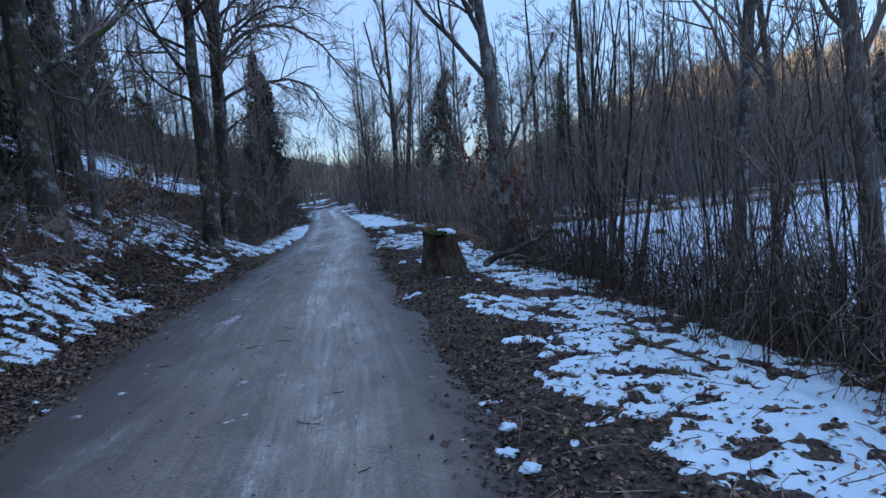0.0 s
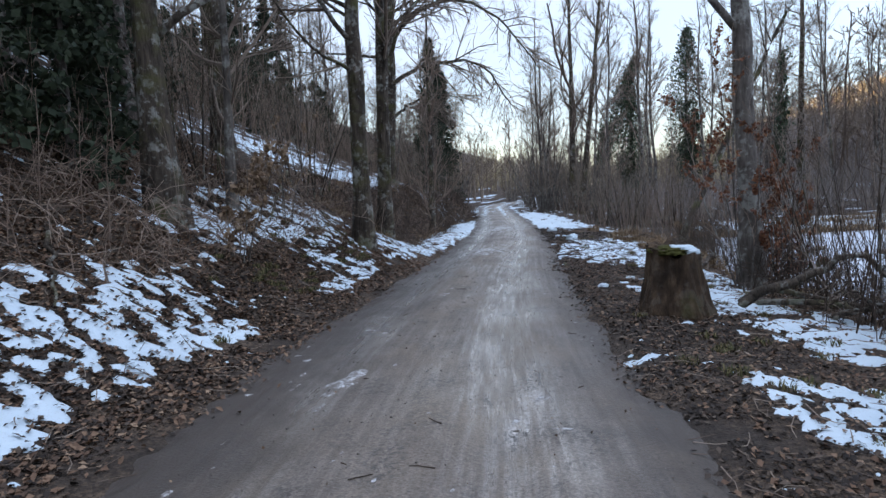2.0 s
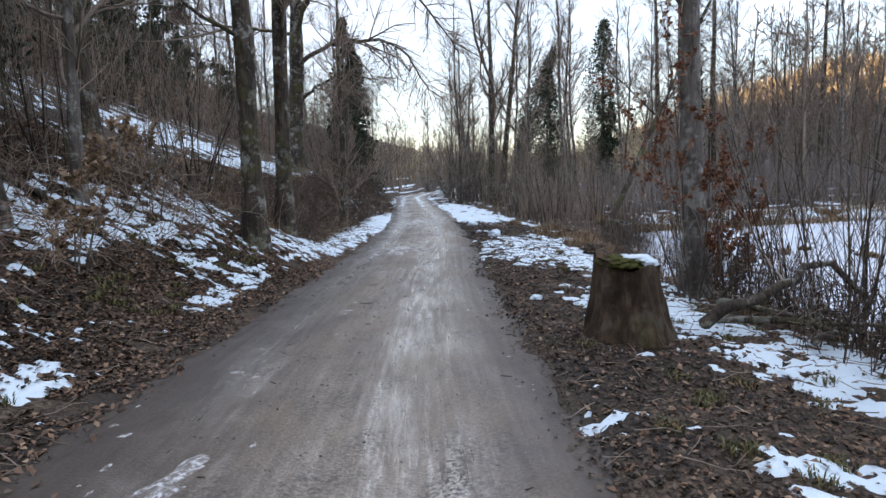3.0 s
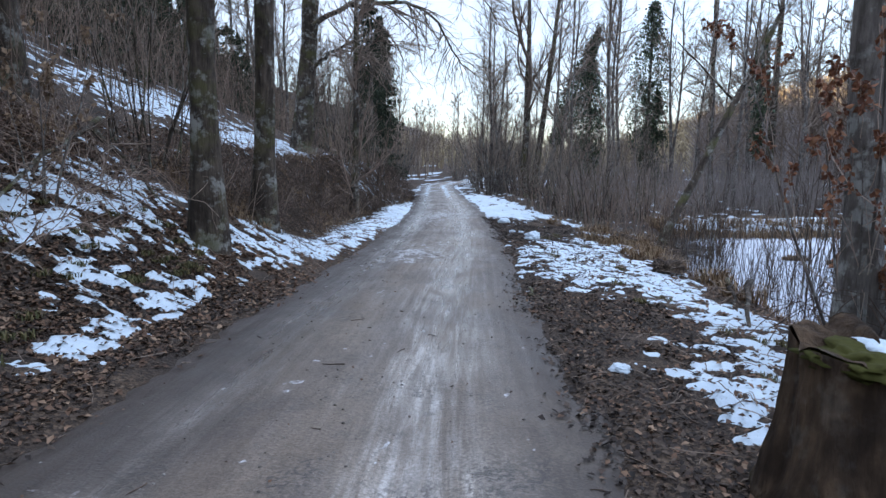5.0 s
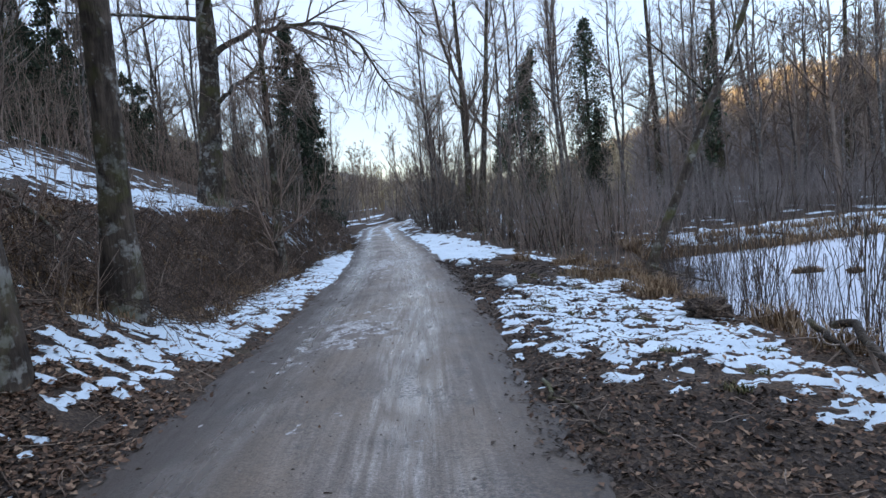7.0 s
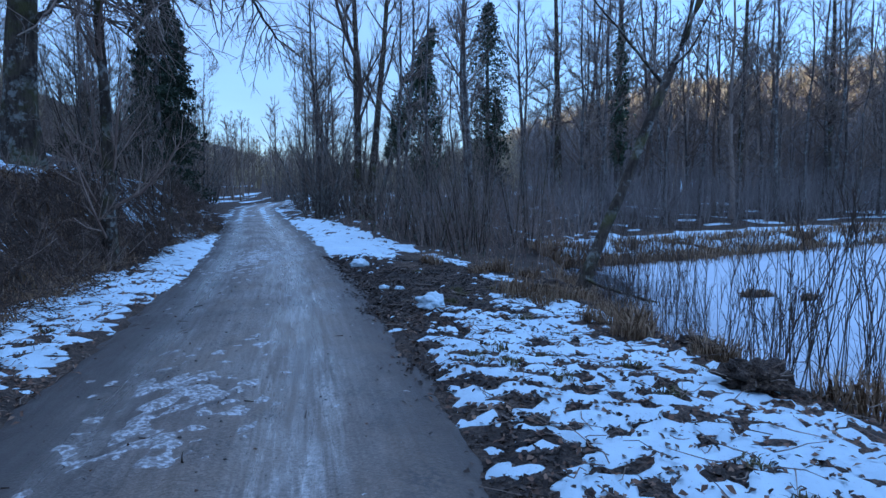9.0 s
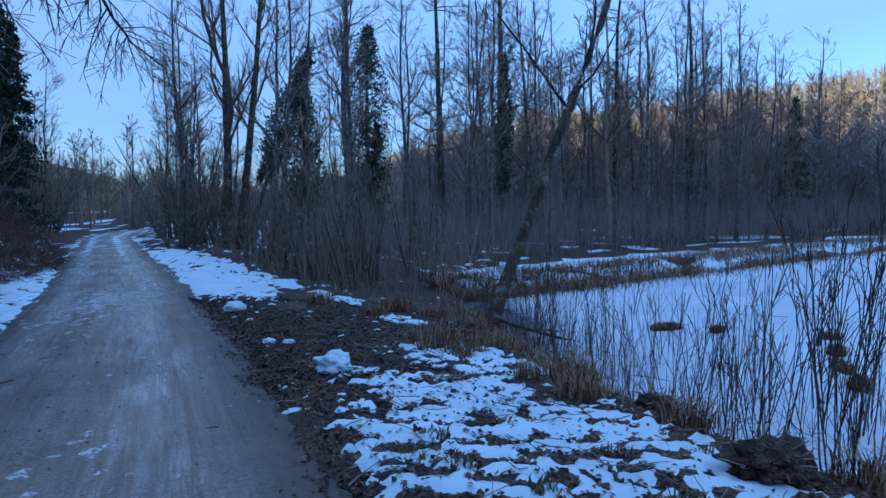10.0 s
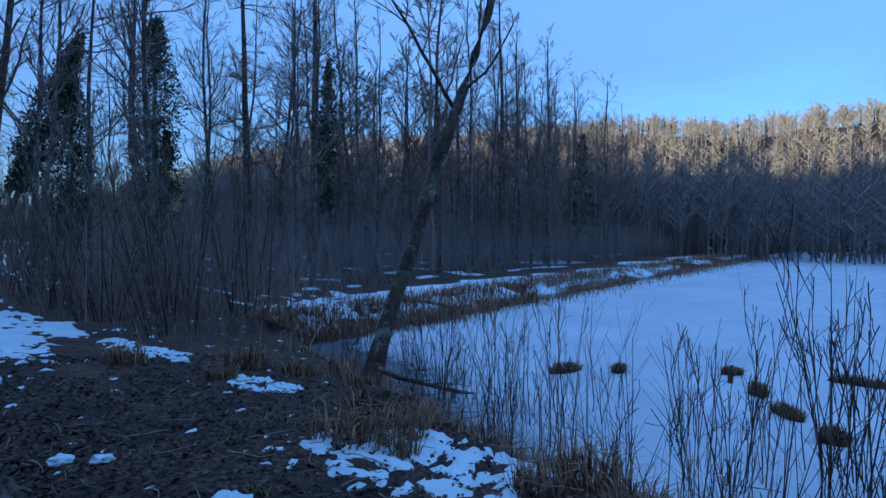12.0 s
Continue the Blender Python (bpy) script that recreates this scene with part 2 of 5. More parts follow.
    c = mix(n, l, mix(n, l, 1.0, clump, clot, "MULTIPLY"), c, (0.055, 0.046, 0.04))
    l.new(c, b.inputs["Base Color"])
    l.new(ramp(n, l, mix(n, l, 0.5, f, blot), [(0.36, (0.62, 0.62, 0.62)), (0.62, (0.22, 0.22, 0.22))]), b.inputs["Roughness"])
    bump(n, l, b, mix(n, l, 0.5, mix(n, l, 0.4, grit, mix(n, l, 0.5, stones, pebble.outputs["Distance"])), treads), 0.6, 0.03)
    return m


GROUND, ROAD = ground_material(), road_material()


def film_material():
    m, n, l, b = material("trodden_ice", 0.4, 0, 0.5)
    c = ramp(n, l, tex_noise(n, l, 30, 7), [(0.44, (0.15, 0.128, 0.112)), (0.52, (0.3, 0.285, 0.275)), (0.6, (0.58, 0.58, 0.59))])
    l.new(c, b.inputs["Base Color"])
    bump(n, l, b, tex_noise(n, l, 50, 5), 0.5, 0.01)
    return m


def pond_material():
    """Snow on ice, thawed to dark bare ice along part of the shore."""
    m, n, l, b = material("pond_ice", 0.6, 0, 0.4)
    wet = n.new("ShaderNodeAttribute")
    wet.attribute_name = "thaw"
    big = tex_noise(n, l, 0.5, 6)
    f = ramp(n, l, mix(n, l, 0.45, wet.outputs["Fac"], tex_noise(n, l, 1.3, 6)), [(0.42, (0, 0, 0)), (0.6, (1, 1, 1))])
    c = ramp(n, l, big, [(0.3, (0.42, 0.47, 0.53)), (0.7, (0.56, 0.61, 0.67))])
    c = mix(n, l, ramp(n, l, tex_noise(n, l, 9, 6), [(0.6, (0, 0, 0)), (0.75, (0.25, 0.25, 0.25))]), c, (0.45, 0.47, 0.5))
    l.new(mix(n, l, f, c, (0.13, 0.15, 0.18)), b.inputs["Base Color"])
    l.new(ramp(n, l, f, [(0.0, (0.6, 0.6, 0.6)), (1.0, (0.16, 0.16, 0.16))]), b.inputs["Roughness"])
    bump(n, l, b, tex_noise(n, l, 12, 6), 0.25, 0.02)
    return m


FILM, POND = film_material(), pond_material()


# ---- numeric helpers ----
rng = np.random.default_rng(7)


def lattice(ix, iy, seed):
    h = (ix.astype(np.int64) * 374761393 + iy.astype(np.int64) * 668265263 + seed * 1442695041) & 0x7FFFFFFF
    h = ((h ^ (h >> 13)) * 1274126177) & 0x7FFFFFFF
    return ((h ^ (h >> 16)) & 0xFFFF) / 65535.0


def vnoise(x, y, seed=0):
    x, y = np.asarray(x, float), np.asarray(y, float)
    ix, iy = np.floor(x), np.floor(y)
    fx, fy = x - ix, y - iy
    fx, fy = fx * fx * (3 - 2 * fx), fy * fy * (3 - 2 * fy)
    a, b = lattice(ix, iy, seed), lattice(ix + 1, iy, seed)
    c, d = lattice(ix, iy + 1, seed), lattice(ix + 1, iy + 1, seed)
    return (a * (1 - fx) + b * fx) * (1 - fy) + (c * (1 - fx) + d * fx) * fy


def fbm(x, y, octaves=4, seed=0):
    s, a, tot = 0.0, 0.5, 0.0
    for o in range(octaves):
        s = s + a * vnoise(x * 2 ** o + 17.3 * o, y * 2 ** o - 9.1 * o, seed + o)
        tot += a
        a *= 0.55
    return s / tot


def step(a, b, x):
    t = np.clip((np.asarray(x, float) - a) / (b - a), 0, 1)
    return t * t * (3 - 2 * t)


def ramp_up(x, soft=0.35):
    """0 below zero, x above, with a soft knee."""
    return soft * np.logaddexp(0, np.asarray(x, float) / soft)


TY = np.arange(-60, 140, 0.5)


def smooth_line(ys, xs):
    v = np.interp(TY, ys, xs)
    k = np.exp(-0.5 * (np.arange(-10, 11) / 4.0) ** 2)
    return np.convolve(np.pad(v, 10, mode="edge"), k / k.sum(), "valid")


EL = smooth_line([-60, -10, 0, 4, 8.6, 13.5, 19, 23, 29.5, 36, 48, 66, 80, 95, 140], [-1.8, -2.5, -2.9, -3.2, -4.0, -4.5, -5.05, -5.5, -6.5, -7.8, -10.3, -13.9, -15.4, -13.0, 5.0])
ER = smooth_line([-60, -10, 0, 3, 5.4, 9, 15, 19, 22, 27, 36, 44, 58, 66, 80, 95, 140], [1.6, 1.1, 0.6, 0.3, -0.05, -0.75, -1.75, -2.26, -2.6, -3.4, -5.0, -6.7, -9.4, -11, -12.2, -9.5, 9.0])
SHORE = smooth_line([-60, 0, 5, 10, 15, 18, 20, 23, 25, 28, 31, 40, 140], [5.5, 4.8, 4.4, 3.6, 2.6, 1.9, 1.45, 1.0, 1.0, 1.5, 2.6, 3.0, 3.0])


def edge_left(y):
    return np.interp(y, TY, EL)


def edge_right(y):
    return np.interp(y, TY, ER)


def dam_line(x):
    return 31.0 + 0.375 * x


def pond_depth(x, y):
    """Positive inside the pond: metres from its shore, roughly."""
    shore = np.interp(y, TY, SHORE)
    dam = dam_line(x)
    d = np.minimum(np.minimum(x - shore, (dam - y) * 0.95), 100 - x)
    return np.minimum(d, y + 45) + 0.35 * (fbm(x * 0.8, y * 0.8, 3, 40) - 0.5)


ICE_Z = -0.97


def base_z(y):
    return -0.03 - 0.006 * np.clip(y, -40, 80)


def ground_z(x, y, fine=True):
    x, y = np.asarray(x, float), np.asarray(y, float)
    u = edge_left(y) - x
    r = x - edge_right(y)
    up_a = 0.56 * ramp_up(u - 0.65 + 0.3 * step(13, 15.5, y), 0.22) + 0.04 * ramp_up(u - 5) - 0.12 * ramp_up(u - 14, 2) - 0.2 * ramp_up(u - 34, 4) - 0.16 * ramp_up(u - 60, 6) - 0.1 * ramp_up(u - 130, 6)
    up_b = 1.75 * step(1.35, 3.1, u - 0.3 * step(19, 22, y) + 1.3 * step(28, 38, y) + 0.6 * (fbm(x * 0.9, y * 0.9, 3, 11) - 0.5)) + 0.36 * ramp_up(u - 3) + 0.08 * ramp_up(u - 6) - 0.08 * ramp_up(u - 16, 2) - 0.1 * ramp_up(u - 34, 4) - 0.1 * ramp_up(u - 60, 6) - 0.14 * ramp_up(u - 130, 6)
    k = step(17.5, 21.5, y)
    up = up_a * (1 - k) + up_b * k
    up = up * (1 - 0.85 * step(40, 50, y) * (1 - step(6 + 0.8 * np.clip(y - 45, 0, 80), 15 + 1.3 * np.clip(y - 45, 0, 80), u)))
    down = -0.11 * ramp_up(np.minimum(r, 12) - 0.7, 0.3)
    z = base_z(y) + np.where(u > -1.0, up, 0) + np.where(r > -1.0, down, 0)
    behind_dam = step(-1.0, 1.0, y - dam_line(x)) * step(0.5, 2.5, x + 0.05 * (y - 28))
    z = z * (1 - behind_dam) + behind_dam * (-0.6 + 0 * z)
    z = z + (np.minimum(z, -1.4) - z) * step(-0.7, 0.4, pond_depth(x, y))
    # far hills; the unseen ridge behind left is added to block the sun
    az = np.degrees(np.arctan2(x + 3, y - 20))
    rad = np.hypot(x + 3, y - 20)
    top = np.interp(az, [-180, -120, -60, -25, -8, 4, 15, 25, 36, 46, 60, 72, 120, 160, 180], [60, 56, 24, 2, 0, 2, 21, 33, 33, 33, 35, 41, 50, 55, 60])
    hill = top * step(100, 250, rad) * (0.8 + 0.4 * fbm(x * 0.012, y * 0.012, 3, 5))
    z = z + hill
    if fine:
        off = np.maximum(np.maximum(u, r), 0)
        w = step(0.0, 0.8, off) * (1 - step(-0.4, 0.2, pond_depth(x, y)))
        z = z + w * (0.16 * (fbm(x * 0.7, y * 0.7, 3, 1) - 0.5) + 0.07 * (fbm(x * 3.1, y * 3.1, 3, 2) - 0.5) + 0.03 * (vnoise(x * 11, y * 11, 3) - 0.5))
        z = z - 0.09 * (1 - step(-0.3, 0.45, np.maximum(u, r) + 0.35 * (fbm(x * 1.3, y * 1.3, 4, 8) - 0.5)))
    return z


def gz(x, y):
    return float(ground_z(np.array([x]), np.array([y]))[0])


def mesh_of(name, verts, faces, mat, smooth=False, mats=None):
    """A mesh from arrays: verts (n, 3), faces a list of (m, k) index arrays."""
    verts = np.asarray(verts, np.float32)
    faces = [np.asarray(f, np.int32) for f in (faces if isinstance(faces, list) else [faces]) if len(f)]
    me = bpy.data.meshes.new(name)
    me.vertices.add(len(verts))
    me.vertices.foreach_set("co", verts.ravel())
    loops = np.concatenate([f.ravel() for f in faces])
    sizes = np.concatenate([np.full(len(f), f.shape[1], np.int32) for f in faces])
    me.loops.add(len(loops))
    me.loops.foreach_set("vertex_index", loops)
    me.polygons.add(len(sizes))
    me.polygons.foreach_set("loop_start", np.concatenate([[0], np.cumsum(sizes)[:-1]]).astype(np.int32))
    me.update(calc_edges=True)
    me.materials.append(mat)
    if smooth:
        me.polygons.foreach_set("use_smooth", np.ones(len(sizes), bool))
    return me


def part(name, me, parent=None, label=""):
    ob = new(name, me)
    ob.parent = parent
    if name in ("spray", "crown", "foliage", "branchwork", "root_tangle", "ivy"):
        ob["kind"] = "stuff"
    if label:
        ob["label"] = label
    return ob


def grid_faces(nx, ny, keep=None):
    i = np.arange(nx * ny).reshape(ny, nx)
    f = np.stack([i[:-1, :-1], i[:-1, 1:], i[1:, 1:], i[1:, :-1]], -1).reshape(-1, 4)
    return f if keep is None else f[keep.ravel()]


def compact(verts, faces):
    used = np.unique(faces)
    idx = np.full(len(verts), -1)
    idx[used] = np.arange(len(used))
    return verts[used], idx[faces]


def spread(lo, hi, fine_lo, fine_hi, d, growth=1.12):
    mid = list(np.arange(fine_lo, fine_hi, d))
    for s, end in ((1, hi), (-1, lo)):
        p, st = (mid[-1] if s > 0 else mid[0]), d
        while abs(p - end) > st * 1.5 and (end - p) * s > 0:
            st = min(st * growth, 12)
            p += s * st
            mid.append(p) if s > 0 else mid.insert(0, p)
    return np.array(mid)


# ---- ground, snow, road, pond ----
GX, GY = spread(-420, 420, -13.0, 3.2, 0.054, 1.13), spread(-240, 640, 2.0, 33, 0.062, 1.13)
XX, YY = np.meshgrid(GX, GY)
ZZ = ground_z(XX, YY)
ground = tagged(new("ground", mesh_of("ground", np.stack([XX, YY, ZZ], -1).reshape(-1, 3), grid_faces(len(GX), len(GY)), GROUND, True)), "damp forest floor of dark soil and dead leaves", "ground", kind="structure")


# where old snow is left: middle and half length along the lane, middle and half width off its edge, amount
SNOW_LEFT = [(7.2, 3.2, 1.6, 0.95, 0.62), (9.4, 0.7, 0.95, 0.4, 0.62), (13.7, 1.6, 0.75, 0.22, 0.66), (13.2, 1.9, 3.0, 0.9, 0.6), (15.4, 2.0, 2.5, 0.8, 0.6), (14.9, 1.7, 1.5, 0.6, 0.42), (22.0, 5.6, 0.95, 0.8, 0.76), (31.0, 8.0, 0.5, 0.65, 0.74), (25.0, 3.0, 7.0, 1.6, 0.6), (27.0, 4.6, 4.2, 1.0, 0.74), (35.0, 3.5, 2.6, 1.2, 0.55)]
SNOW_RIGHT = [(4.4, 2.9, 2.1, 1.35, 0.74), (7.9, 1.4, 2.3, 1.0, 0.6), (8.3, 0.9, 1.25, 0.5, 0.6), (11.6, 1.5, 2.7, 1.1, 0.5), (13.2, 1.5, 1.9, 1.0, 0.76), (15.6, 1.2, 2.5, 0.8, 0.62), (19.8, 3.0, 1.6, 1.45, 0.7), (16.9, 0.9, 2.4, 0.7, 0.62), (23.4, 1.0, 2.4, 0.9, 0.64), (26.6, 0.7, 2.9, 0.4, 0.6), (29.6, 1.4, 2.7, 0.35, 0.6), (33.2, 5.0, 0.75, 1.0, 0.9), (33.5, 2.6, 2.0, 0.8, 0.75), (41.0, 8.0, 1.2, 1.5, 0.8)]


def patches(along, off, rows, base):
    """The fullest of the patches that reach a place, each fading out at its rim."""
    c = base + np.zeros(np.shape(along))
    for y0, hy, d0, hd, amount in rows:
        d = (np.abs((along - y0) / hy) ** 2.6 + np.abs((off - d0) / hd) ** 2.6) ** (1 / 2.6)
        c = np.maximum(c, base + (amount - base) * (1 - step(0.68, 1.3, d)))
    return c


def snow_cover(x, y):
    """How much old snow is left, 0 to 1."""
    u, r = edge_left(y) - x, x - edge_right(y)
    left = patches(y, u, SNOW_LEFT, np.maximum(-0.5 + 0.42 * step(3.2, 6.5, u) * step(11, 17, y), -0.5 + 0.5 * step(38, 44, y)))
    right = patches(y, r, SNOW_RIGHT, -0.5 + 0.6 * step(45, 52, y))
    c = np.where(u > -0.4, left, np.where(r > -0.4, right, 0.0))
    road = np.clip(0.76 - 0.5 * np.hypot((x + 4.05) / 0.6, (y - 19.6) / 1.7), 0, 1) + np.clip(0.7 - 0.5 * np.hypot((x + 5.2) / 0.9, (y - 28.5) / 3.4), 0, 1)
    road = road + 0.7 * np.exp(-((x + 3.02) / 0.16) ** 2 - ((y - 8.33) / 0.3) ** 2) + 0.7 * np.exp(-((x + 4.46) / 0.14) ** 2 - ((y - 13.35) / 0.45) ** 2) + 0.2 * step(36, 50, y)
    c = np.where((u < -0.1) & (r < -0.1), np.minimum(road, 0.66), c)
    behind = y - dam_line(x)
    c = np.where((behind > -0.1) & (x > 2.4), np.where(behind < 3.6, 0.8, 0.05), c)
    return np.where(np.hypot(x, y - 20) > 70, 0.0, c)


def snow_height(x, y):
    c = snow_cover(x, y)
    u, r = edge_left(y) - x, x - edge_right(y)
    on_road = (u < -0.05) & (r < -0.05)
    n = 0.12 * fbm(x * 0.9, y * 0.9, 4, 21) + 0.26 * fbm(x * 3.0, y * 4.4, 3, 25) + 0.40 * fbm(x * 6.0, y * 8.5, 2, 29) + 0.22 * vnoise(x * 14, y * 17, 31)
    n = np.where(on_road, 0.2 * fbm(x * 1.6, y * 1.6, 3, 23) + 0.8 * fbm(x * 9.5, y * 8.5, 2, 27), n)
    v = np.where(on_road, (n - 0.5) * 2.4 + (c - 0.64), (n - 0.5) * 5.2 + (c - 0.5))
    return np.clip(v, -0.4, 0.45) * np.where(on_road, 0.04, 0.075), on_road


def road_z(x, y):
    c = (edge_left(y) + edge_right(y)) / 2
    half = (edge_right(y) - edge_left(y)) / 2
    s = (x - c) / half
    rut = 0.035 * np.exp(-((s + 0.58) / 0.17) ** 2) + 0.04 * np.exp(-((s - 0.34) / 0.16) ** 2) + 0.010 * np.exp(-((s - 0.34) / 0.16) ** 2) * vnoise(x * 22, y * 0.4, 59)
    z = base_z(y) + 0.03 * (1 - s * s) - rut
    z = z + 0.02 * (fbm(x * 1.4, y * 0.7, 3, 51) - 0.5) + 0.012 * (vnoise(x * 12, y * 3.0, 53) - 0.5) + 0.006 * (vnoise(x * 30, y * 22, 55) - 0.5)
    return z - 0.15 * step(0.9, 1.34, np.abs(s) + 0.34 * (fbm(x * 1.6, y * 0.9, 4, 57) - 0.5) + 0.12 * (vnoise(x * 9, y * 7, 58) - 0.5))


sv, on_road = snow_height(XX, YY)
near_pond = pond_depth(XX, YY) > -0.05
top = np.where(on_road, np.maximum(ZZ, road_z(XX, YY)), ZZ)
sz = top + sv
keep = (sv > -0.03) & ~near_pond
kf = keep[:-1, :-1] | keep[:-1, 1:] | keep[1:, 1:] | keep[1:, :-1]
kf &= (np.hypot(XX, YY - 20) < 120)[:-1, :-1]
film = kf & on_road[:-1, :-1] & (YY[:-1, :-1] < 33)
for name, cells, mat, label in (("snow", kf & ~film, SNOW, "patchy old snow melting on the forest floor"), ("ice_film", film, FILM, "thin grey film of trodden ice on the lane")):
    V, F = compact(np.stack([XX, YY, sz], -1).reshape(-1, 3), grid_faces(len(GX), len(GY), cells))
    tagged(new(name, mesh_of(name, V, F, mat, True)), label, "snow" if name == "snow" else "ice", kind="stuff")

RY = np.concatenate([np.arange(-14, 0, 0.25), np.arange(0, 34, 0.06), np.arange(34, 120, 0.3)])
RS = np.linspace(-1.34, 1.34, 72)
C, H = (edge_left(RY) + edge_right(RY)) / 2, (edge_right(RY) - edge_left(RY)) / 2
RX = C[:, None] + H[:, None] * RS[None, :]
RYY = np.repeat(RY[:, None], len(RS), 1)
rme = mesh_of("road", np.stack([RX, RYY, road_z(RX, RYY)], -1).reshape(-1, 3), grid_faces(len(RS), len(RY)), ROAD, True)
uvl = rme.uv_layers.new(name="lane")
li = np.empty(len(rme.loops), np.int32)
rme.loops.foreach_get("vertex_index", li)
uvv = np.stack([np.repeat((RS[None, :] + 1) / 2, len(RY), 0).ravel(), RYY.ravel()], -1)
uvl.data.foreach_set("uv", uvv[li].astype(np.float32).ravel())
tagged(new("road", rme), "wet grey packed-gravel forest lane with wheel tracks", "road", kind="structure")

PX, PY = spread(-1, 112, 0, 12, 0.15, 1.1), spread(-50, 76, 8, 36, 0.18, 1.1)
PXX, PYY = np.meshgrid(PX, PY)
pd = pond_depth(PXX, PYY)
pk = (pd > -1.2)
pk = pk[:-1, :-1] & pk[1:, 1:]
PZ = ICE_Z + 0.02 * (fbm(PXX * 0.5, PYY * 0.5, 3, 61) - 0.5) + 0.012 * (fbm(PXX * 3, PYY * 3, 3, 62) - 0.5)
V, F = compact(np.stack([PXX, PYY, PZ], -1).reshape(-1, 3), grid_faces(len(PX), len(PY), pk))
pme = mesh_of("pond", V, F, POND, True)
thaw = np.exp(-np.clip(pond_depth(V[:, 0], V[:, 1]), 0, None) / 0.9) * step(20, 25, V[:, 1]) + 0.55 * np.exp(-np.hypot((V[:, 0] - 2.2) / 1.3, (V[:, 1] - 28.6) / 1.6))
pme.attributes.new("thaw", "FLOAT", "POINT").data.foreach_set("value", np.clip(thaw, 0, 1).astype(np.float32))
tagged(new("pond", pme), "frozen pond under a smooth sheet of snow", "pond", kind="structure")


# ---- plants: tubes and growth ----
def tubes(paths, radii, sides):
    """Skins polylines (n, p, 3) with radii (n, p)."""
    paths, radii = np.asarray(paths, float), np.asarray(radii, float)
    n, p, _ = paths.shape
    tan = np.gradient(paths, axis=1)
    tan /= np.linalg.norm(tan, axis=-1, keepdims=True) + 1e-9
    ref = np.where(np.abs(tan[..., 2:3]) > 0.9, [[[1.0, 0, 0]]], [[[0, 0, 1.0]]])
    a = np.cross(tan, ref)
    a /= np.linalg.norm(a, axis=-1, keepdims=True) + 1e-9
    b = np.cross(tan, a)
    ang = np.linspace(0, 2 * np.pi, sides, endpoint=False)
    v = paths[:, :, None, :] + radii[:, :, None, None] * (np.cos(ang)[None, None, :, None] * a[:, :, None, :] + np.sin(ang)[None, None, :, None] * b[:, :, None, :])
    i = np.arange(n * p * sides).reshape(n, p, sides)
    j = np.roll(i, -1, axis=2)
    f = np.stack([i[:, :-1], j[:, :-1], j[:, 1:], i[:, 1:]], -1).reshape(-1, 4)
    return v.reshape(-1, 3), f


def join(pieces):
    vs, fs, off = [], [], 0
    for v, f in pieces:
        vs.append(v)
        fs.append(f + off)
        off += len(v)
    byk = {}
    for f in fs:
        byk.setdefault(f.shape[1], []).append(f)
    return np.concatenate(vs), [np.concatenate(g) for g in byk.values()]


def unit(v):
    return v / (np.linalg.norm(v, axis=-1, keepdims=True) + 1e-9)


def sprout(g, paths, radii, k, length, angle, lift, pts, lo=0.25, thin=0.6, droop=0.0):
    """k children on each path; returns their paths and radii."""
    n, p, _ = paths.shape
    idx = np.repeat(np.arange(n), k)
    t = g.uniform(lo, 0.98, len(idx))
    s = t * (p - 1)
    i0 = np.minimum(s.astype(int), p - 2)
    fr = (s - i0)[:, None]
    start = paths[idx, i0] * (1 - fr) + paths[idx, i0 + 1] * fr
    r0 = (radii[idx, i0] * (1 - fr[:, 0]) + radii[idx, i0 + 1] * fr[:, 0])
    tan = unit(paths[idx, i0 + 1] - paths[idx, i0])
    side = unit(np.cross(tan, g.normal(size=tan.shape)))
    a = np.radians(g.normal(angle, 11, len(idx)))[:, None]
    d = unit(tan * np.cos(a) + side * np.sin(a))
    plen = np.linalg.norm(paths[:, -1] - paths[:, 0], axis=-1)[idx]
    ln = (length if length > 1.5 else length * plen) * g.uniform(0.6, 1.15, len(idx)) * (1.15 - 0.6 * t)
    out = [start]
    for q in range(1, pts):
        d = unit(d + lift * np.array([0, 0, 1.0]) / pts + g.normal(0, 0.13, d.shape) - droop * np.array([0, 0, 1.0]) * q / pts)
        out.append(out[-1] + d * (ln / (pts - 1))[:, None])
    r = np.minimum(r0 * thin, 0.016 * ln + 0.002)[:, None] * np.linspace(1, 0.35, pts)[None, :]
    return np.stack(out, 1), r


def trunk_path(g, height, r0, lean=(0, 0), wobble=0.02, pts=12, flare=1.5, top=0.25, bend=1.0):
    t = np.linspace(0, 1, pts)
    w = np.cumsum(g.normal(0, wobble, (pts, 2)), 0) * height / pts
    w -= w[0]
    x = lean[0] * t ** bend * height + w[:, 0]
    y = lean[1] * t ** bend * height + w[:, 1]
    path = np.stack([x, y, t * height - 0.25 * (t == 0)], -1)[None]
    r = r0 * (1 - (1 - top) * t)
    r[0] *= flare
    r[1] *= 1 + (flare - 1) * 0.15
    return path, r[None]


def lumpy(v, amount, g):
    return v + amount * (np.stack([fbm(v[:, 0] * 6 + v[:, 2] * 2, v[:, 1] * 6 + s, 2, 70 + s) for s in (0, 1, 2)], -1) - 0.5)


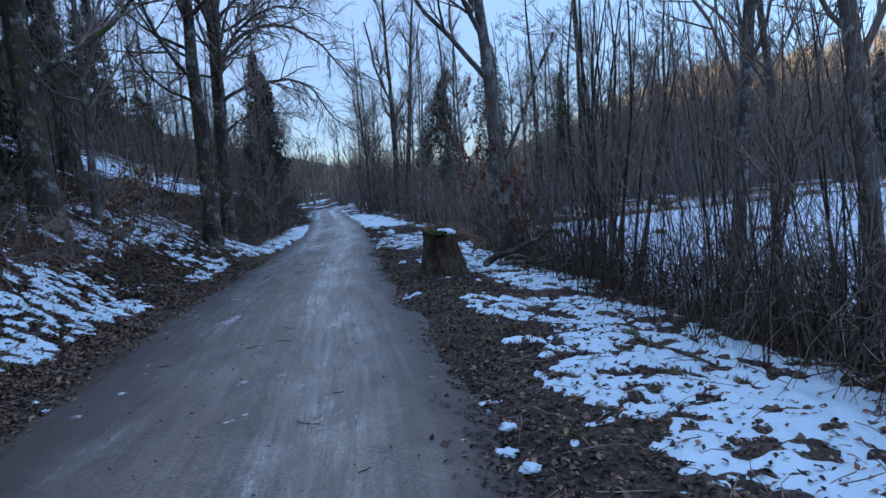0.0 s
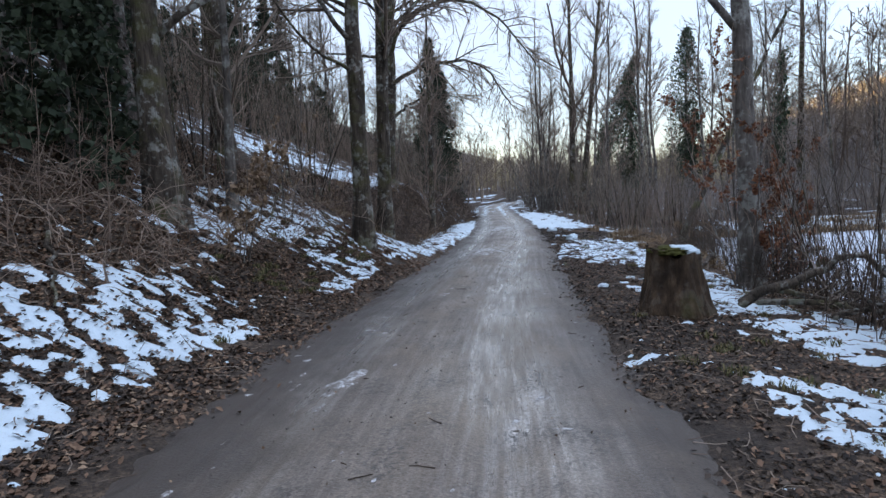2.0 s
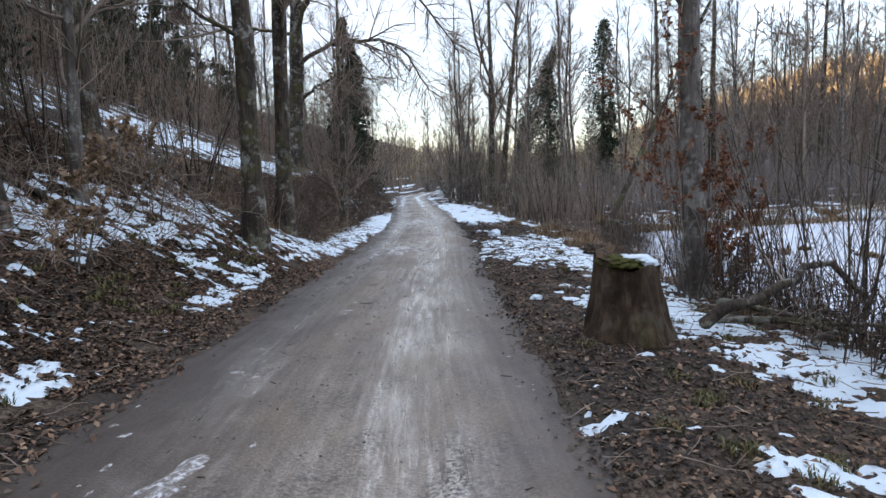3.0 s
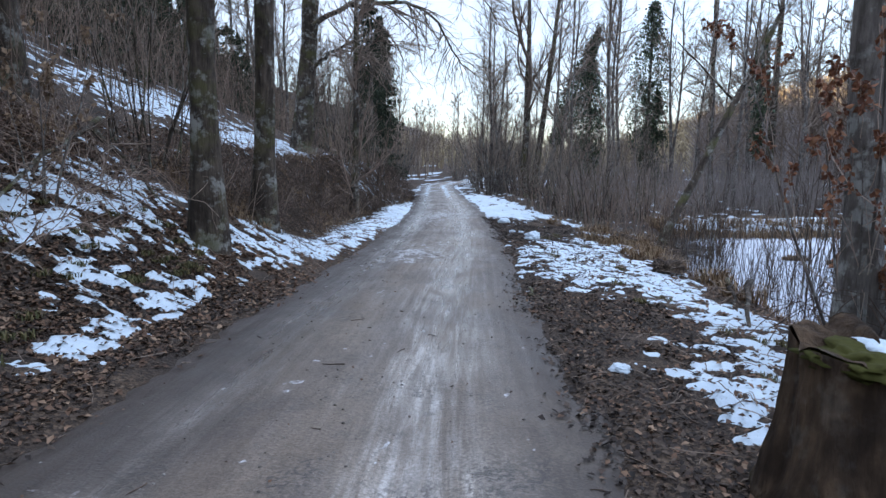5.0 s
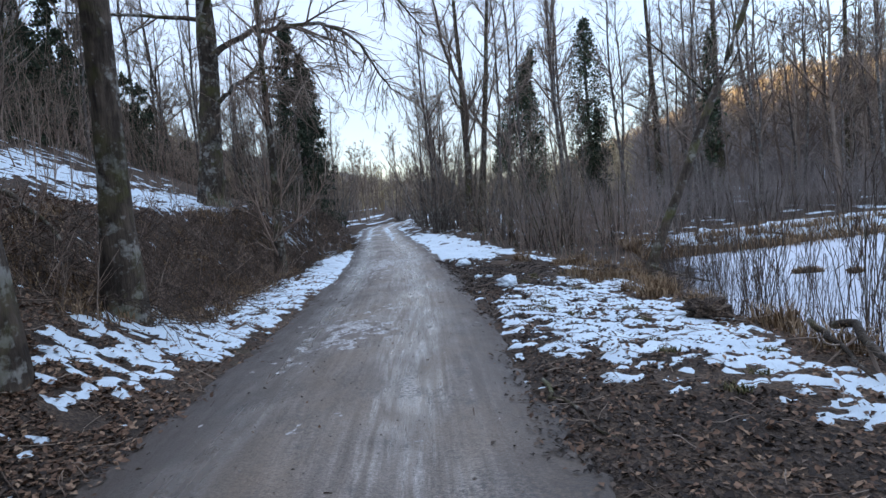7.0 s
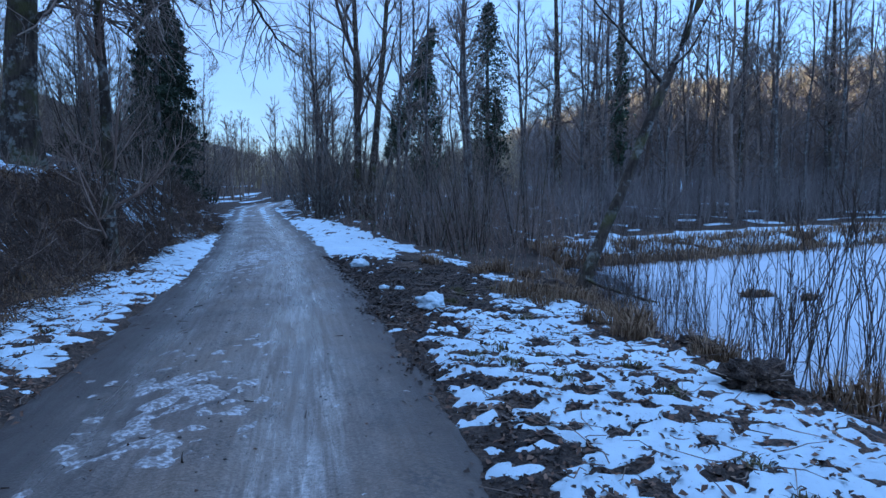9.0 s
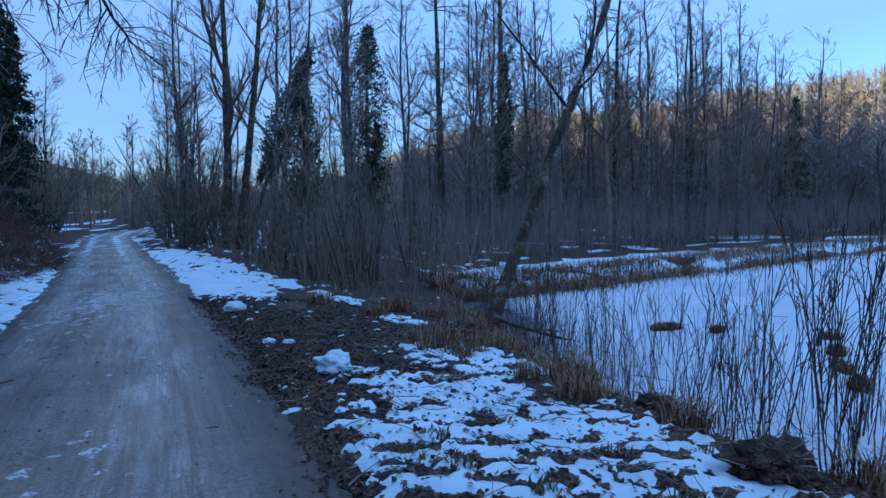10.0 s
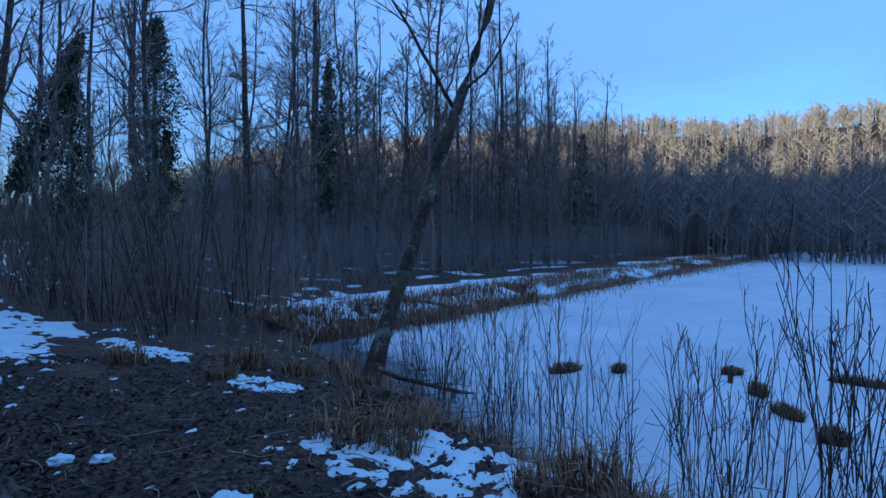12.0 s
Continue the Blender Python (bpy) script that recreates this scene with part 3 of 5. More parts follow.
def bare_tree(seed, height, r0, lean=(0, 0), limbs=14, first=0.35, limb_len=0.32, angle=55, lift=0.7, k2=5, k3=4, mat=None, twig=None, name="bare_tree", wobble=0.02, forks=0, bend=1.0, sides=9, hero=False, fine=0.004, top=0.2):
    """Empty > trunk, crown (and single limbs where the tree stands near the lane)."""
    g = np.random.default_rng(seed)
    root = new(name)
    path, rad = trunk_path(g, height, r0, lean, wobble, 14 if hero else 9, 1.55, top, bend)
    v, f = tubes(path, rad, 14 if hero else sides)
    part("trunk", mesh_of("trunk", lumpy(v, 0.55 * r0, g) if hero else v, f, mat or BARK_FAR, True), root)
    p1, r1 = sprout(g, path, rad, limbs, limb_len * height if limb_len * height > 1.5 else 1.6, angle, lift, 7, first, 0.5)
    if forks:
        pf, rf = sprout(g, path, rad * 1.0, forks, 0.62 * height, 22, 0.5, 7, first * 0.9, 0.85)
        rf = np.maximum(rf, 0.4 * r0 * np.linspace(1, 0.25, 7)[None])
        p1, r1 = np.concatenate([p1, pf]), np.concatenate([r1, rf])
    p2, r2 = sprout(g, p1, r1, k2, 0.5, 42, 0.45, 5 if hero else 3, 0.12, 0.6)
    p3, r3 = sprout(g, p2, r2, k3, 0.6, 38, 0.35, 3 if hero else 2, 0.1, 0.7)
    r3 = np.maximum(r3, fine)
    if hero:
        for i in range(len(p1)):
            v, f = tubes(p1[i:i + 1], r1[i:i + 1], 7)
            part("limb", mesh_of("limb", v, f, mat or BARK_FAR, True), root)
        pieces = []
    else:
        pieces = [tubes(p1, r1, 4 if fine < 0.01 else 3)]
    v, f = join(pieces + [tubes(p2, np.maximum(r2, fine * 1.6), 4 if hero else 3), tubes(p3, r3, 3)])
    part("crown", mesh_of("crown", v, f, twig or TWIG, True), root)
    return root


def leaf_cloud(g, centres, size, fold=0.25, droop=0.0):
    """Folded leaf blades of four points at the centres."""
    n = len(centres)
    d = unit(g.normal(size=(n, 3)) - [0, 0, droop])
    s = unit(np.cross(d, g.normal(size=(n, 3))))
    nm = np.cross(d, s)
    L = size * g.uniform(0.6, 1.25, n)[:, None]
    W = L * 0.36
    a, b = centres, centres + d * L
    m = centres + d * L * 0.5
    l, r = m + s * W + nm * L * fold, m - s * W + nm * L * fold
    v = np.stack([a, l, b, r], 1).reshape(-1, 3)
    i = np.arange(n)[:, None] * 4
    return v, np.concatenate([i + [[0, 1, 2]], i + [[0, 2, 3]]])


def stem_clump(seed, stems, height, r0, spread_out, radius=0.25, k=6, k2=3, mat=None, twig=None, name="hazel_bush", pts=8, lift=0.5, fork=34):
    """Many stems from one stool: parts stem and twigs."""
    g = np.random.default_rng(seed)
    root = new(name)
    az = g.uniform(0, 2 * np.pi, stems)
    rr = radius * np.sqrt(g.uniform(0, 1, stems))
    start = np.stack([rr * np.cos(az), rr * np.sin(az), np.full(stems, -0.15)], -1)
    out = g.uniform(0.15, 1.0, stems) * spread_out
    d = unit(np.stack([np.cos(az) * out, np.sin(az) * out, np.ones(stems)], -1))
    ln = height * g.uniform(0.55, 1.1, stems)
    pth = [start]
    for q in range(1, pts):
        d = unit(d + g.normal(0, 0.05, d.shape) + np.array([0, 0, 0.03 * lift]))
        pth.append(pth[-1] + d * (ln / (pts - 1))[:, None])
    p1 = np.stack(pth, 1)
    r1 = (r0 * g.uniform(0.45, 1.1, stems))[:, None] * np.linspace(1, 0.22, pts)[None]
    p2, r2 = sprout(g, p1, r1, k, 0.3, fork, 0.5, 4, 0.25, 0.55)
    p3, r3 = sprout(g, p2, r2, k2, 0.5, 36, 0.4, 3, 0.15, 0.7)
    for i in range(stems):
        v, f = tubes(p1[i:i + 1], r1[i:i + 1], 6)
        stem = part("stem", mesh_of("stem", v, f, mat or BARK_GREY, True), root)
        a, b = slice(i * k, (i + 1) * k), slice(i * k * k2, (i + 1) * k * k2)
        v, f = join([tubes(p2[a], np.maximum(r2[a], 0.004), 3), tubes(p3[b], np.maximum(r3[b], 0.0028), 3)])
        part("spray", mesh_of("spray", v, f, twig or TWIG_RED, True), stem)
    return root, p2, p3


def put(root, x, y, dz=0.0, turn=0.0, tilt=(0.0, 0.0)):
    root.matrix_basis = pose(x, y, gz(x, y) + dz, tilt[0], tilt[1], turn)
    return root


# ---- trees beside the lane ----
def beside(root, x, y, label, category="tree", dz=-0.05, turn=0.0, group=""):
    return tagged(put(root, x, y, dz, turn), label, category, group)


beside(bare_tree(11, 15, 0.19, (-0.005, 0.0), 18, 0.22, 0.26, 55, 0.6, 8, 6, BARK, TWIG, hero=True), -6.05, 16.25, "mossy bare beech with a lichen-spotted trunk on the slope")
beside(bare_tree(12, 15, 0.185, (0.03, -0.01), 16, 0.24, 0.26, 55, 0.6, 8, 6, BARK, TWIG, hero=True), -6.5, 18.75, "knotty bare tree with mossy bark beside the lane")
oak = beside(bare_tree(13, 16, 0.33, (0.05, 0.0), 18, 0.3, 0.32, 62, 0.45, 9, 7, BARK, TWIG, hero=True), -10.4, 29.8, "big bare oak with limbs reaching over the lane")
beside(bare_tree(14, 13, 0.24, (-0.02, 0.0), 18, 0.18, 0.3, 58, 0.6, 8, 5, BARK, TWIG, hero=True), -7.4, 11.8, "dark bare tree rooted in the leafy slope")
beside(bare_tree(15, 9, 0.09, (0.01, 0.02), 20, 0.12, 0.3, 48, 0.7, 7, 5, BARK_GREY, TWIG), -7.6, 13.8, "thin bare tree on the snowy slope")
beside(bare_tree(16, 9, 0.13, (0.01, 0.0), 26, 0.06, 0.26, 38, 0.8, 8, 6, BARK, TWIG_RED), -7.9, 27.9, "bushy bare tree at the foot of the bank")
beside(bare_tree(17, 14, 0.19, (-0.03, 0.0), 18, 0.3, 0.3, 55, 0.6, 8, 6, BARK_GREY, TWIG, hero=True), 1.5, 15.5, "tall bare beech behind the mossy stump")
beside(bare_tree(18, 22, 0.27, (-0.01, 0.0), 22, 0.25, 0.22, 38, 0.9, 8, 6, BARK, TWIG, forks=2), -4.0, 55.6, "slender forked bare ash beside the lane")
beside(bare_tree(19, 22, 0.26, (0.1, 0.0), 24, 0.28, 0.22, 46, 0.9, 8, 6, BARK, TWIG), -3.4, 56.2, "slender bare ash with fine upright branches")
beside(bare_tree(20, 8.6, 0.12, (0.47, 0.13), 9, 0.45, 0.28, 50, 0.7, 5, 4, BARK, TWIG, hero=True, bend=1.0, top=0.45), 1.3, 27.4, "bare alder leaning over the frozen pond", dz=0.0)

beside(bare_tree(21, 15, 0.23, (0.0, 0.0), 16, 0.3, 0.28, 55, 0.6, 8, 5, BARK, TWIG, hero=True), -10.2, 17.5, "stout mossy beech higher up the slope")

# the oak's two long limbs sweep over the lane and droop at their tips
def long_limb(seed, pts, r0):
    g = np.random.default_rng(seed)
    o = np.array(oak.matrix_basis.translation)
    p = np.array(pts, float) - o
    t = np.linspace(0, len(p) - 1, 22)
    p = np.stack([np.interp(t, np.arange(len(p)), p[:, k]) for k in range(3)], -1)
    k = np.array([0.25, 0.5, 0.25])
    for _ in range(3):
        p[1:-1] = k[0] * p[:-2] + k[1] * p[1:-1] + k[2] * p[2:]
    p = (p + g.normal(0, 0.025, p.shape))[None]
    r = (r0 * np.linspace(1, 0.12, 22))[None]
    v, f = tubes(p, r, 8)
    limb = part("limb", mesh_of("limb", v, f, BARK, True), oak)
    p2, r2 = sprout(g, p, r, 40, 2.3, 52, -0.1, 6, 0.15, 0.6, 0.16)
    p3, r3 = sprout(g, p2, r2, 9, 0.5, 40, 0.1, 4, 0.1, 0.7, 0.14)
    v, f = join([tubes(p2, np.maximum(r2, 0.009), 4), tubes(p3, np.maximum(r3, 0.006), 3)])
    part("spray", mesh_of("spray", v, f, TWIG, True), limb)


long_limb(131, [(-9.75, 29.3, 6.0), (-9.0, 29.6, 6.6), (-8.0, 30.3, 6.9), (-7.0, 31.0, 7.1), (-6.2, 31.8, 6.9), (-5.7, 32.4, 5.9), (-5.3, 32.9, 5.2), (-4.6, 33.2, 4.8)], 0.095)
long_limb(132, [(-9.8, 29.2, 4.6), (-9.0, 28.8, 5.0), (-8.0, 28.4, 5.3), (-7.0, 28.0, 5.2), (-6.3, 27.8, 4.8)], 0.07)
long_limb(133, [(-9.7, 29.2, 7.2), (-9.0, 28.6, 8.4), (-7.8, 28.0, 9.2), (-6.4, 27.6, 9.6), (-5.0, 27.5, 9.2), (-4.0, 27.6, 8.4)], 0.09)

long_limb(134, [(-9.7, 29.3, 8.0), (-8.8, 29.8, 9.0), (-7.6, 30.4, 9.6), (-6.3, 31.0, 9.4), (-5.2, 31.6, 8.5), (-4.4, 32.0, 7.4), (-3.9, 32.2, 6.6)], 0.11)
long_limb(135, [(-9.7, 29.2, 9.4), (-8.6, 29.4, 10.6), (-7.2, 29.6, 11.2), (-5.8, 29.8, 11.0), (-4.6, 30.0, 10.2)], 0.1)

# ---- forest of bare trees ----
def forest_tree(i, h, r, n, fst, ll, a, k2=6, k3=3, fine=0.0058):
    return tagged(bare_tree(100 + i, h, r, (0.015 * (i % 3 - 1), 0.01), n, fst, ll, a, 0.7, k2, k3, BARK_FAR, TWIG, sides=7, wobble=0.05, fine=fine), "tall slender bare tree in the winter wood", "tree", "bare trees of the wood")


NEAR = [forest_tree(0, 12, 0.10, 26, 0.2, 0.22, 50), forest_tree(1, 13.5, 0.115, 26, 0.25, 0.2, 48), forest_tree(2, 10.5, 0.07, 24, 0.15, 0.2, 55), forest_tree(3, 14.5, 0.135, 28, 0.3, 0.22, 55), forest_tree(4, 8.5, 0.055, 22, 0.12, 0.24, 42), forest_tree(5, 12.5, 0.09, 30, 0.2, 0.18, 62)]
FAR = "far"
taken = [(-6.05, 16.25), (-6.5, 18.75), (-10.4, 29.8), (-7.4, 11.8), (-7.6, 13.8), (-7.9, 27.9), (-10.2, 17.5)]
plan = random.Random(5)
spots = []


def clear_of(x, y, gap):
    return all((x - a) ** 2 + (y - b) ** 2 > gap * gap for a, b in taken)


def scatter(kinds, count, xr, yr, rule, gap):
    made = tries = 0
    while made < count and tries < count * 40:
        tries += 1
        x, y = plan.uniform(*xr), plan.uniform(*yr)
        if rule(x, y) and clear_of(x, y, gap):
            taken.append((x, y))
            spots.append((kinds, x, y))
            made += 1


scatter(NEAR, 13, (-16, -7), (5, 18), lambda x, y: edge_left(y) - x > 3.6, 1.6)
scatter(NEAR, 30, (-32, -12), (14, 52), lambda x, y: edge_left(y) - x > 8, 1.6)
scatter(NEAR, 40, (-2.0, 30), (33, 54), lambda x, y: 5.5 + dam_line(x) < y and x - edge_right(y) > 3.2, 1.0)
scatter(NEAR, 16, (14, 46), (40, 54), lambda x, y: 6.0 + dam_line(x) < y < 12.0 + dam_line(x), 1.2)
scatter(NEAR, 3, (3.8, 6), (6.5, 11), lambda x, y: pond_depth(x, y) < 0.6, 1.0)
scatter(FAR, 60, (-52, -24), (6, 90), lambda x, y: True, 1.8)
scatter(FAR, 48, (13, 50), (42, 84), lambda x, y: 6.5 + dam_line(x) < y < 30 + dam_line(x), 1.3)
scatter(FAR, 50, (50, 90), (55, 90), lambda x, y: 7.5 + dam_line(x) < y, 1.6)
scatter(FAR, 52, (-38, 16), (58, 118), lambda x, y: x - edge_right(y) > 1.6 or edge_left(y) - x > 1.6, 1.6)
scatter(FAR, 36, (101, 116), (-30, 70), lambda x, y: True, 2.2)
scatter(NEAR, 24, (-30, -10), (44, 74), lambda x, y: 2.6 < edge_left(y) - x < 14, 1.3)
scatter(NEAR, 9, (-12, 0), (50, 72), lambda x, y: 2.0 < x - edge_right(y) < 8, 1.2)
scatter(NEAR, 10, (-26, -12), (36, 56), lambda x, y: edge_left(y) - x > 6, 0.9)
scatter(FAR, 64, (-32, 2), (84, 128), lambda x, y: x - edge_right(y) > 1.2 or edge_left(y) - x > 1.2, 1.3)
scatter(FAR, 26, (-30, -17), (58, 84), lambda x, y: edge_left(y) - x > 2.0, 1.3)
used = set()
for kinds, x, y in spots:
    if kinds == FAR:
        continue
    t = plan.choice(kinds)
    m = pose(x, y, gz(x, y) - 0.1, plan.uniform(-2.5, 2.5), plan.uniform(-2.5, 3.5), plan.uniform(0, 360))
    if t.name in used:
        copy_thing(t, m)
    else:
        used.add(t.name)
        t.matrix_basis = m


# trees too far off to count stand in one wood
FAR_KINDS = [bare_tree(110 + i, h, r, (0.01, 0.01), n, fst, ll, a, 0.7, 3, 2, TWIG, TWIG, sides=4, wobble=0.05, fine=0.014) for i, (h, r, n, fst, ll, a) in enumerate([(9.0, 0.09, 22, 0.18, 0.24, 52), (10.5, 0.11, 24, 0.22, 0.22, 50), (7.5, 0.07, 20, 0.1, 0.26, 48)])]
shapes = []
for root in FAR_KINDS:
    pieces = []
    for o in list(root.children):
        co = np.empty(len(o.data.vertices) * 3, np.float32)
        o.data.vertices.foreach_get("co", co)
        ix = np.empty(len(o.data.loops), np.int32)
        o.data.loops.foreach_get("vertex_index", ix)
        pieces.append((co.reshape(-1, 3), ix.reshape(-1, 4)))
        bpy.data.objects.remove(o)
    v, f = join(pieces)
    shapes.append((v, f[0]))
    bpy.data.objects.remove(root)
pieces = []
for kinds, x, y in spots:
    if kinds == FAR:
        v, f = plan.choice(shapes)
        a, k = plan.uniform(0, 6.28), plan.uniform(0.85, 1.15) * (1.3 if 13 < x < 50 and y < 84 else 1.0)
        rot = np.array([[math.cos(a), -math.sin(a), 0], [math.sin(a), math.cos(a), 0], [0, 0, 1]]) * k
        lean = np.stack([v[:, 2] * plan.uniform(-0.04, 0.05), v[:, 2] * plan.uniform(-0.04, 0.04), 0 * v[:, 2]], -1)
        pieces.append((v @ rot.T + lean + [x, y, gz(x, y) - 0.1], f))
v, f = join(pieces)
tagged(new("distant_wood", mesh_of("distant_wood", v, f, TWIG)), "distant wood of slender leafless trees", "woods", kind="stuff")


# ---- conifers and ivy-clad trees ----
def spruce(seed, height, base_r, first=0.08, k=64):
    g = np.random.default_rng(seed)
    root = new("spruce")
    path, rad = trunk_path(g, height, height * 0.014, (0.01, 0), 0.01, 8, 1.3, 0.1)
    v, f = tubes(path, rad, 7)
    part("trunk", mesh_of("trunk", v, f, BARK_FAR, True), root)
    n = int(height * 13)
    t = g.uniform(first, 0.99, n)
    az = g.uniform(0, 2 * np.pi, n)
    ln = base_r * (1 - t) ** 0.85 * g.uniform(0.6, 1.15, n) + 0.12
    s = np.linspace(0, 1, 4)
    out = np.stack([np.cos(az), np.sin(az)], -1)
    bp = np.zeros((n, 4, 3))
    bp[:, :, :2] = out[:, None, :] * (ln[:, None] * s)[:, :, None]
    bp[:, :, 2] = t[:, None] * height - (ln[:, None] * (0.42 * s - 0.22 * s ** 2)) + g.normal(0, 0.02, (n, 4))
    v, f = tubes(bp, np.linspace(0.012, 0.004, 4)[None].repeat(n, 0), 3)
    idx = np.repeat(np.arange(n), k)
    q = g.uniform(0.15, 1.0, len(idx))[:, None]
    c = bp[idx, 0] * (1 - q) + bp[idx, 3] * q + g.normal(0, 0.07, (len(idx), 3))
    lv, lf = leaf_cloud(g, c, 0.15, 0.1, 0.7)
    part("branchwork", mesh_of("branchwork", v, f, BARK_FAR), root)
    part("foliage", mesh_of("foliage", lv, lf, NEEDLE), root)
    return tagged(root, "dark green spruce among the bare trees", "spruce", "spruces of the wood")


def place_all(root, places, lean=1.5):
    for i, (x, y) in enumerate(places):
        m = pose(x, y, gz(x, y) - 0.1, plan.uniform(-lean, lean), plan.uniform(-lean, lean), plan.uniform(0, 360))
        if i:
            copy_thing(root, m)
        else:
            root.matrix_basis = m


place_all(spruce(31, 11, 1.9), [(-13.5, 17.5), (-12.0, 12.5), (-12.4, 44.8), (-13.3, 48.8), (-14.0, 53.0), (-20, 33), (-24, 46), (40, 58), (70, 63)])
place_all(spruce(33, 4.6, 1.35, 0.03), [(-8.9, 9.7), (-8.3, 7.6), (-9.6, 12.2), (-9.9, 8.6), (-8.6, 11.3)])
place_all(spruce(32, 8, 1.6, 0.04), [(-11.5, 15.2), (-21.0, 38.5), (-13.6, 46.6), (-22, 60), (82, 52), (5.5, 60), (-11.3, 9.0)])


# a belt of young spruces stands above the bank
belt = random.Random(17)
places = []
while len(places) < 96:
    y, u = belt.uniform(27, 66), belt.uniform(9.5, 20)
    x = edge_left(y) - u
    if all((x - a) ** 2 + (y - b) ** 2 > 2.2 for a, b in places):
        places.append((float(x), y))
place_all(spruce(34, 4.2, 1.5, 0.03, 36), places)


def ivy_tree(seed, height, r0, lean, girth, leaves, lo, label):
    g = np.random.default_rng(seed)
    root = new("ivy_tree")
    path, rad = trunk_path(g, height, r0, lean, 0.03, 10, 1.4, 0.2)
    v, f = tubes(path, rad, 9)
    part("trunk", mesh_of("trunk", v, f, BARK_FAR, True), root)
    p1, r1 = sprout(g, path, rad, 22, 1.8, 62, 0.3, 5, lo, 0.5)
    p2, r2 = sprout(g, p1, r1, 6, 0.5, 40, 0.4, 4, 0.1, 0.6)
    v, f = join([tubes(p1, r1, 5), tubes(p2, np.maximum(r2, 0.006), 3)])
    part("crown", mesh_of("crown", v, f, TWIG, True), root)
    t = g.uniform(lo, 0.98, leaves)
    s = t * 9
    i0 = np.minimum(s.astype(int), 8)
    c = path[0][i0] * (1 - (s - i0))[:, None] + path[0][i0 + 1] * (s - i0)[:, None]
    az, lump = g.uniform(0, 2 * np.pi, leaves), 0.65 + 0.7 * vnoise(t * 11, g.uniform(0, 1.5, leaves), seed)
    w = girth * lump * np.sqrt(g.uniform(0.05, 1, leaves)) * np.minimum(1, (1.03 - t) * 3.5) * (0.55 + 0.45 * step(lo, lo + 0.2, t))
    c = c + np.stack([np.cos(az) * w, np.sin(az) * w, g.normal(0, 0.12, leaves)], -1)
    b = p1[g.integers(0, len(p1), leaves // 3), g.integers(0, 3, leaves // 3)] + g.normal(0, 0.14, (leaves // 3, 3))
    v, f = leaf_cloud(g, np.concatenate([c, b]), 0.17, 0.15, 0.6)
    part("ivy", mesh_of("ivy", v, f, IVY), root)
    return tagged(root, label, "tree")


put(ivy_tree(41, 12.4, 0.18, (0.34, 0.0), 0.95, 5200, 0.34, "leaning tree smothered in dark green ivy"), -3.1, 57.0)
put(ivy_tree(42, 14.6, 0.22, (0.0, 0.0), 1.6, 7000, 0.18, "upright tree clad in dark ivy to its top"), 5.1, 60.0)
put(ivy_tree(44, 10.2, 0.18, (0.0, 0.0), 1.25, 5600, 0.15, "shorter tree smothered in dark green ivy"), 0.6, 58.0)
for x, y, seed, h, r in ((8.1, 52.3, 45, 17.5, 0.25), (11.6, 51.7, 46, 18.5, 0.28), (17.2, 48.3, 47, 16.0, 0.2), (24.0, 50.5, 48, 17.0, 0.22)):
    beside(bare_tree(seed, h, r, (0.015 * (seed % 3 - 1), 0.0), 34, 0.3, 0.17, 72, 0.35, 8, 5, BARK, TWIG, wobble=0.04, fine=0.007), x, y, "tall dark alder with short spreading branches", group="tall alders")
put(ivy_tree(43, 9.0, 0.13, (0.03, 0.0), 0.36, 1300, 0.3, "thin tree with ivy round its trunk"), 8.3, 43.5)

# ---- bushes beside the lane ----
HAZEL = [stem_clump(51, 11, 7.6, 0.05, 0.13, 0.36, 6, 4, BARK, TWIG)[0], stem_clump(52, 8, 6.4, 0.04, 0.14, 0.35, 7, 4, BARK, TWIG)[0], stem_clump(53, 16, 4.1, 0.02, 0.26, 0.5, 7, 4, BARK, TWIG, fork=26)[0]]
for root, places in zip(HAZEL, ([(2.75, 11.6)], [(2.9, 10.4)], [(3.3, 7.6), (3.6, 5.6), (2.6, 13.4), (-8.8, 14.6), (-8.2, 18.2), (-9.6, 31.5), (-9.0, 34.0), (-10.5, 36.5), (-1.0, 34.5), (0.6, 35.5), (1.8, 33.5), (-1.9, 37.5), (-2.6, 40.5), (-0.4, 31.5)])):
    tagged(root, "many-stemmed bare hazel bush at the lane's edge", "bush", "bare bushes")
    place_all(root, places, 5)
END = stem_clump(54, 20, 6.5, 0.06, 0.5, 0.8, 6, 4, twig=TWIG)[0]
tagged(END, "tall bare willow bush by the far bend", "bush", "bare bushes")
place_all(END, [(-5.9, 50.8), (-6.2, 57), (-5.2, 63), (-8.2, 67), (-4.4, 57), (-16.5, 62), (-17, 70), (-10.5, 78), (-14.0, 88), (-20, 84), (-3.0, 70), (-6.0, 80), (0, 64)], 4)


def leafy_sapling(seed, stems, height, r0, spread_out, leaf_mat, count, label, size=0.07, above=0.0):
    root, p2, p3 = stem_clump(seed, stems, height, r0, spread_out, 0.12, 7, 3, name="young_beech")
    g = np.random.default_rng(seed + 1)
    p3 = p3[p3[:, 0, 2] > above]
    i, q = g.integers(0, len(p3), count), g.uniform(0, 1, (count, 1))
    c = p3[i, 0] * (1 - q) + p3[i, 2] * q
    v, f = leaf_cloud(g, c, size, 0.2, 0.8)
    part("foliage", mesh_of("foliage", v, f, leaf_mat), root)
    return tagged(root, label, "young tree")


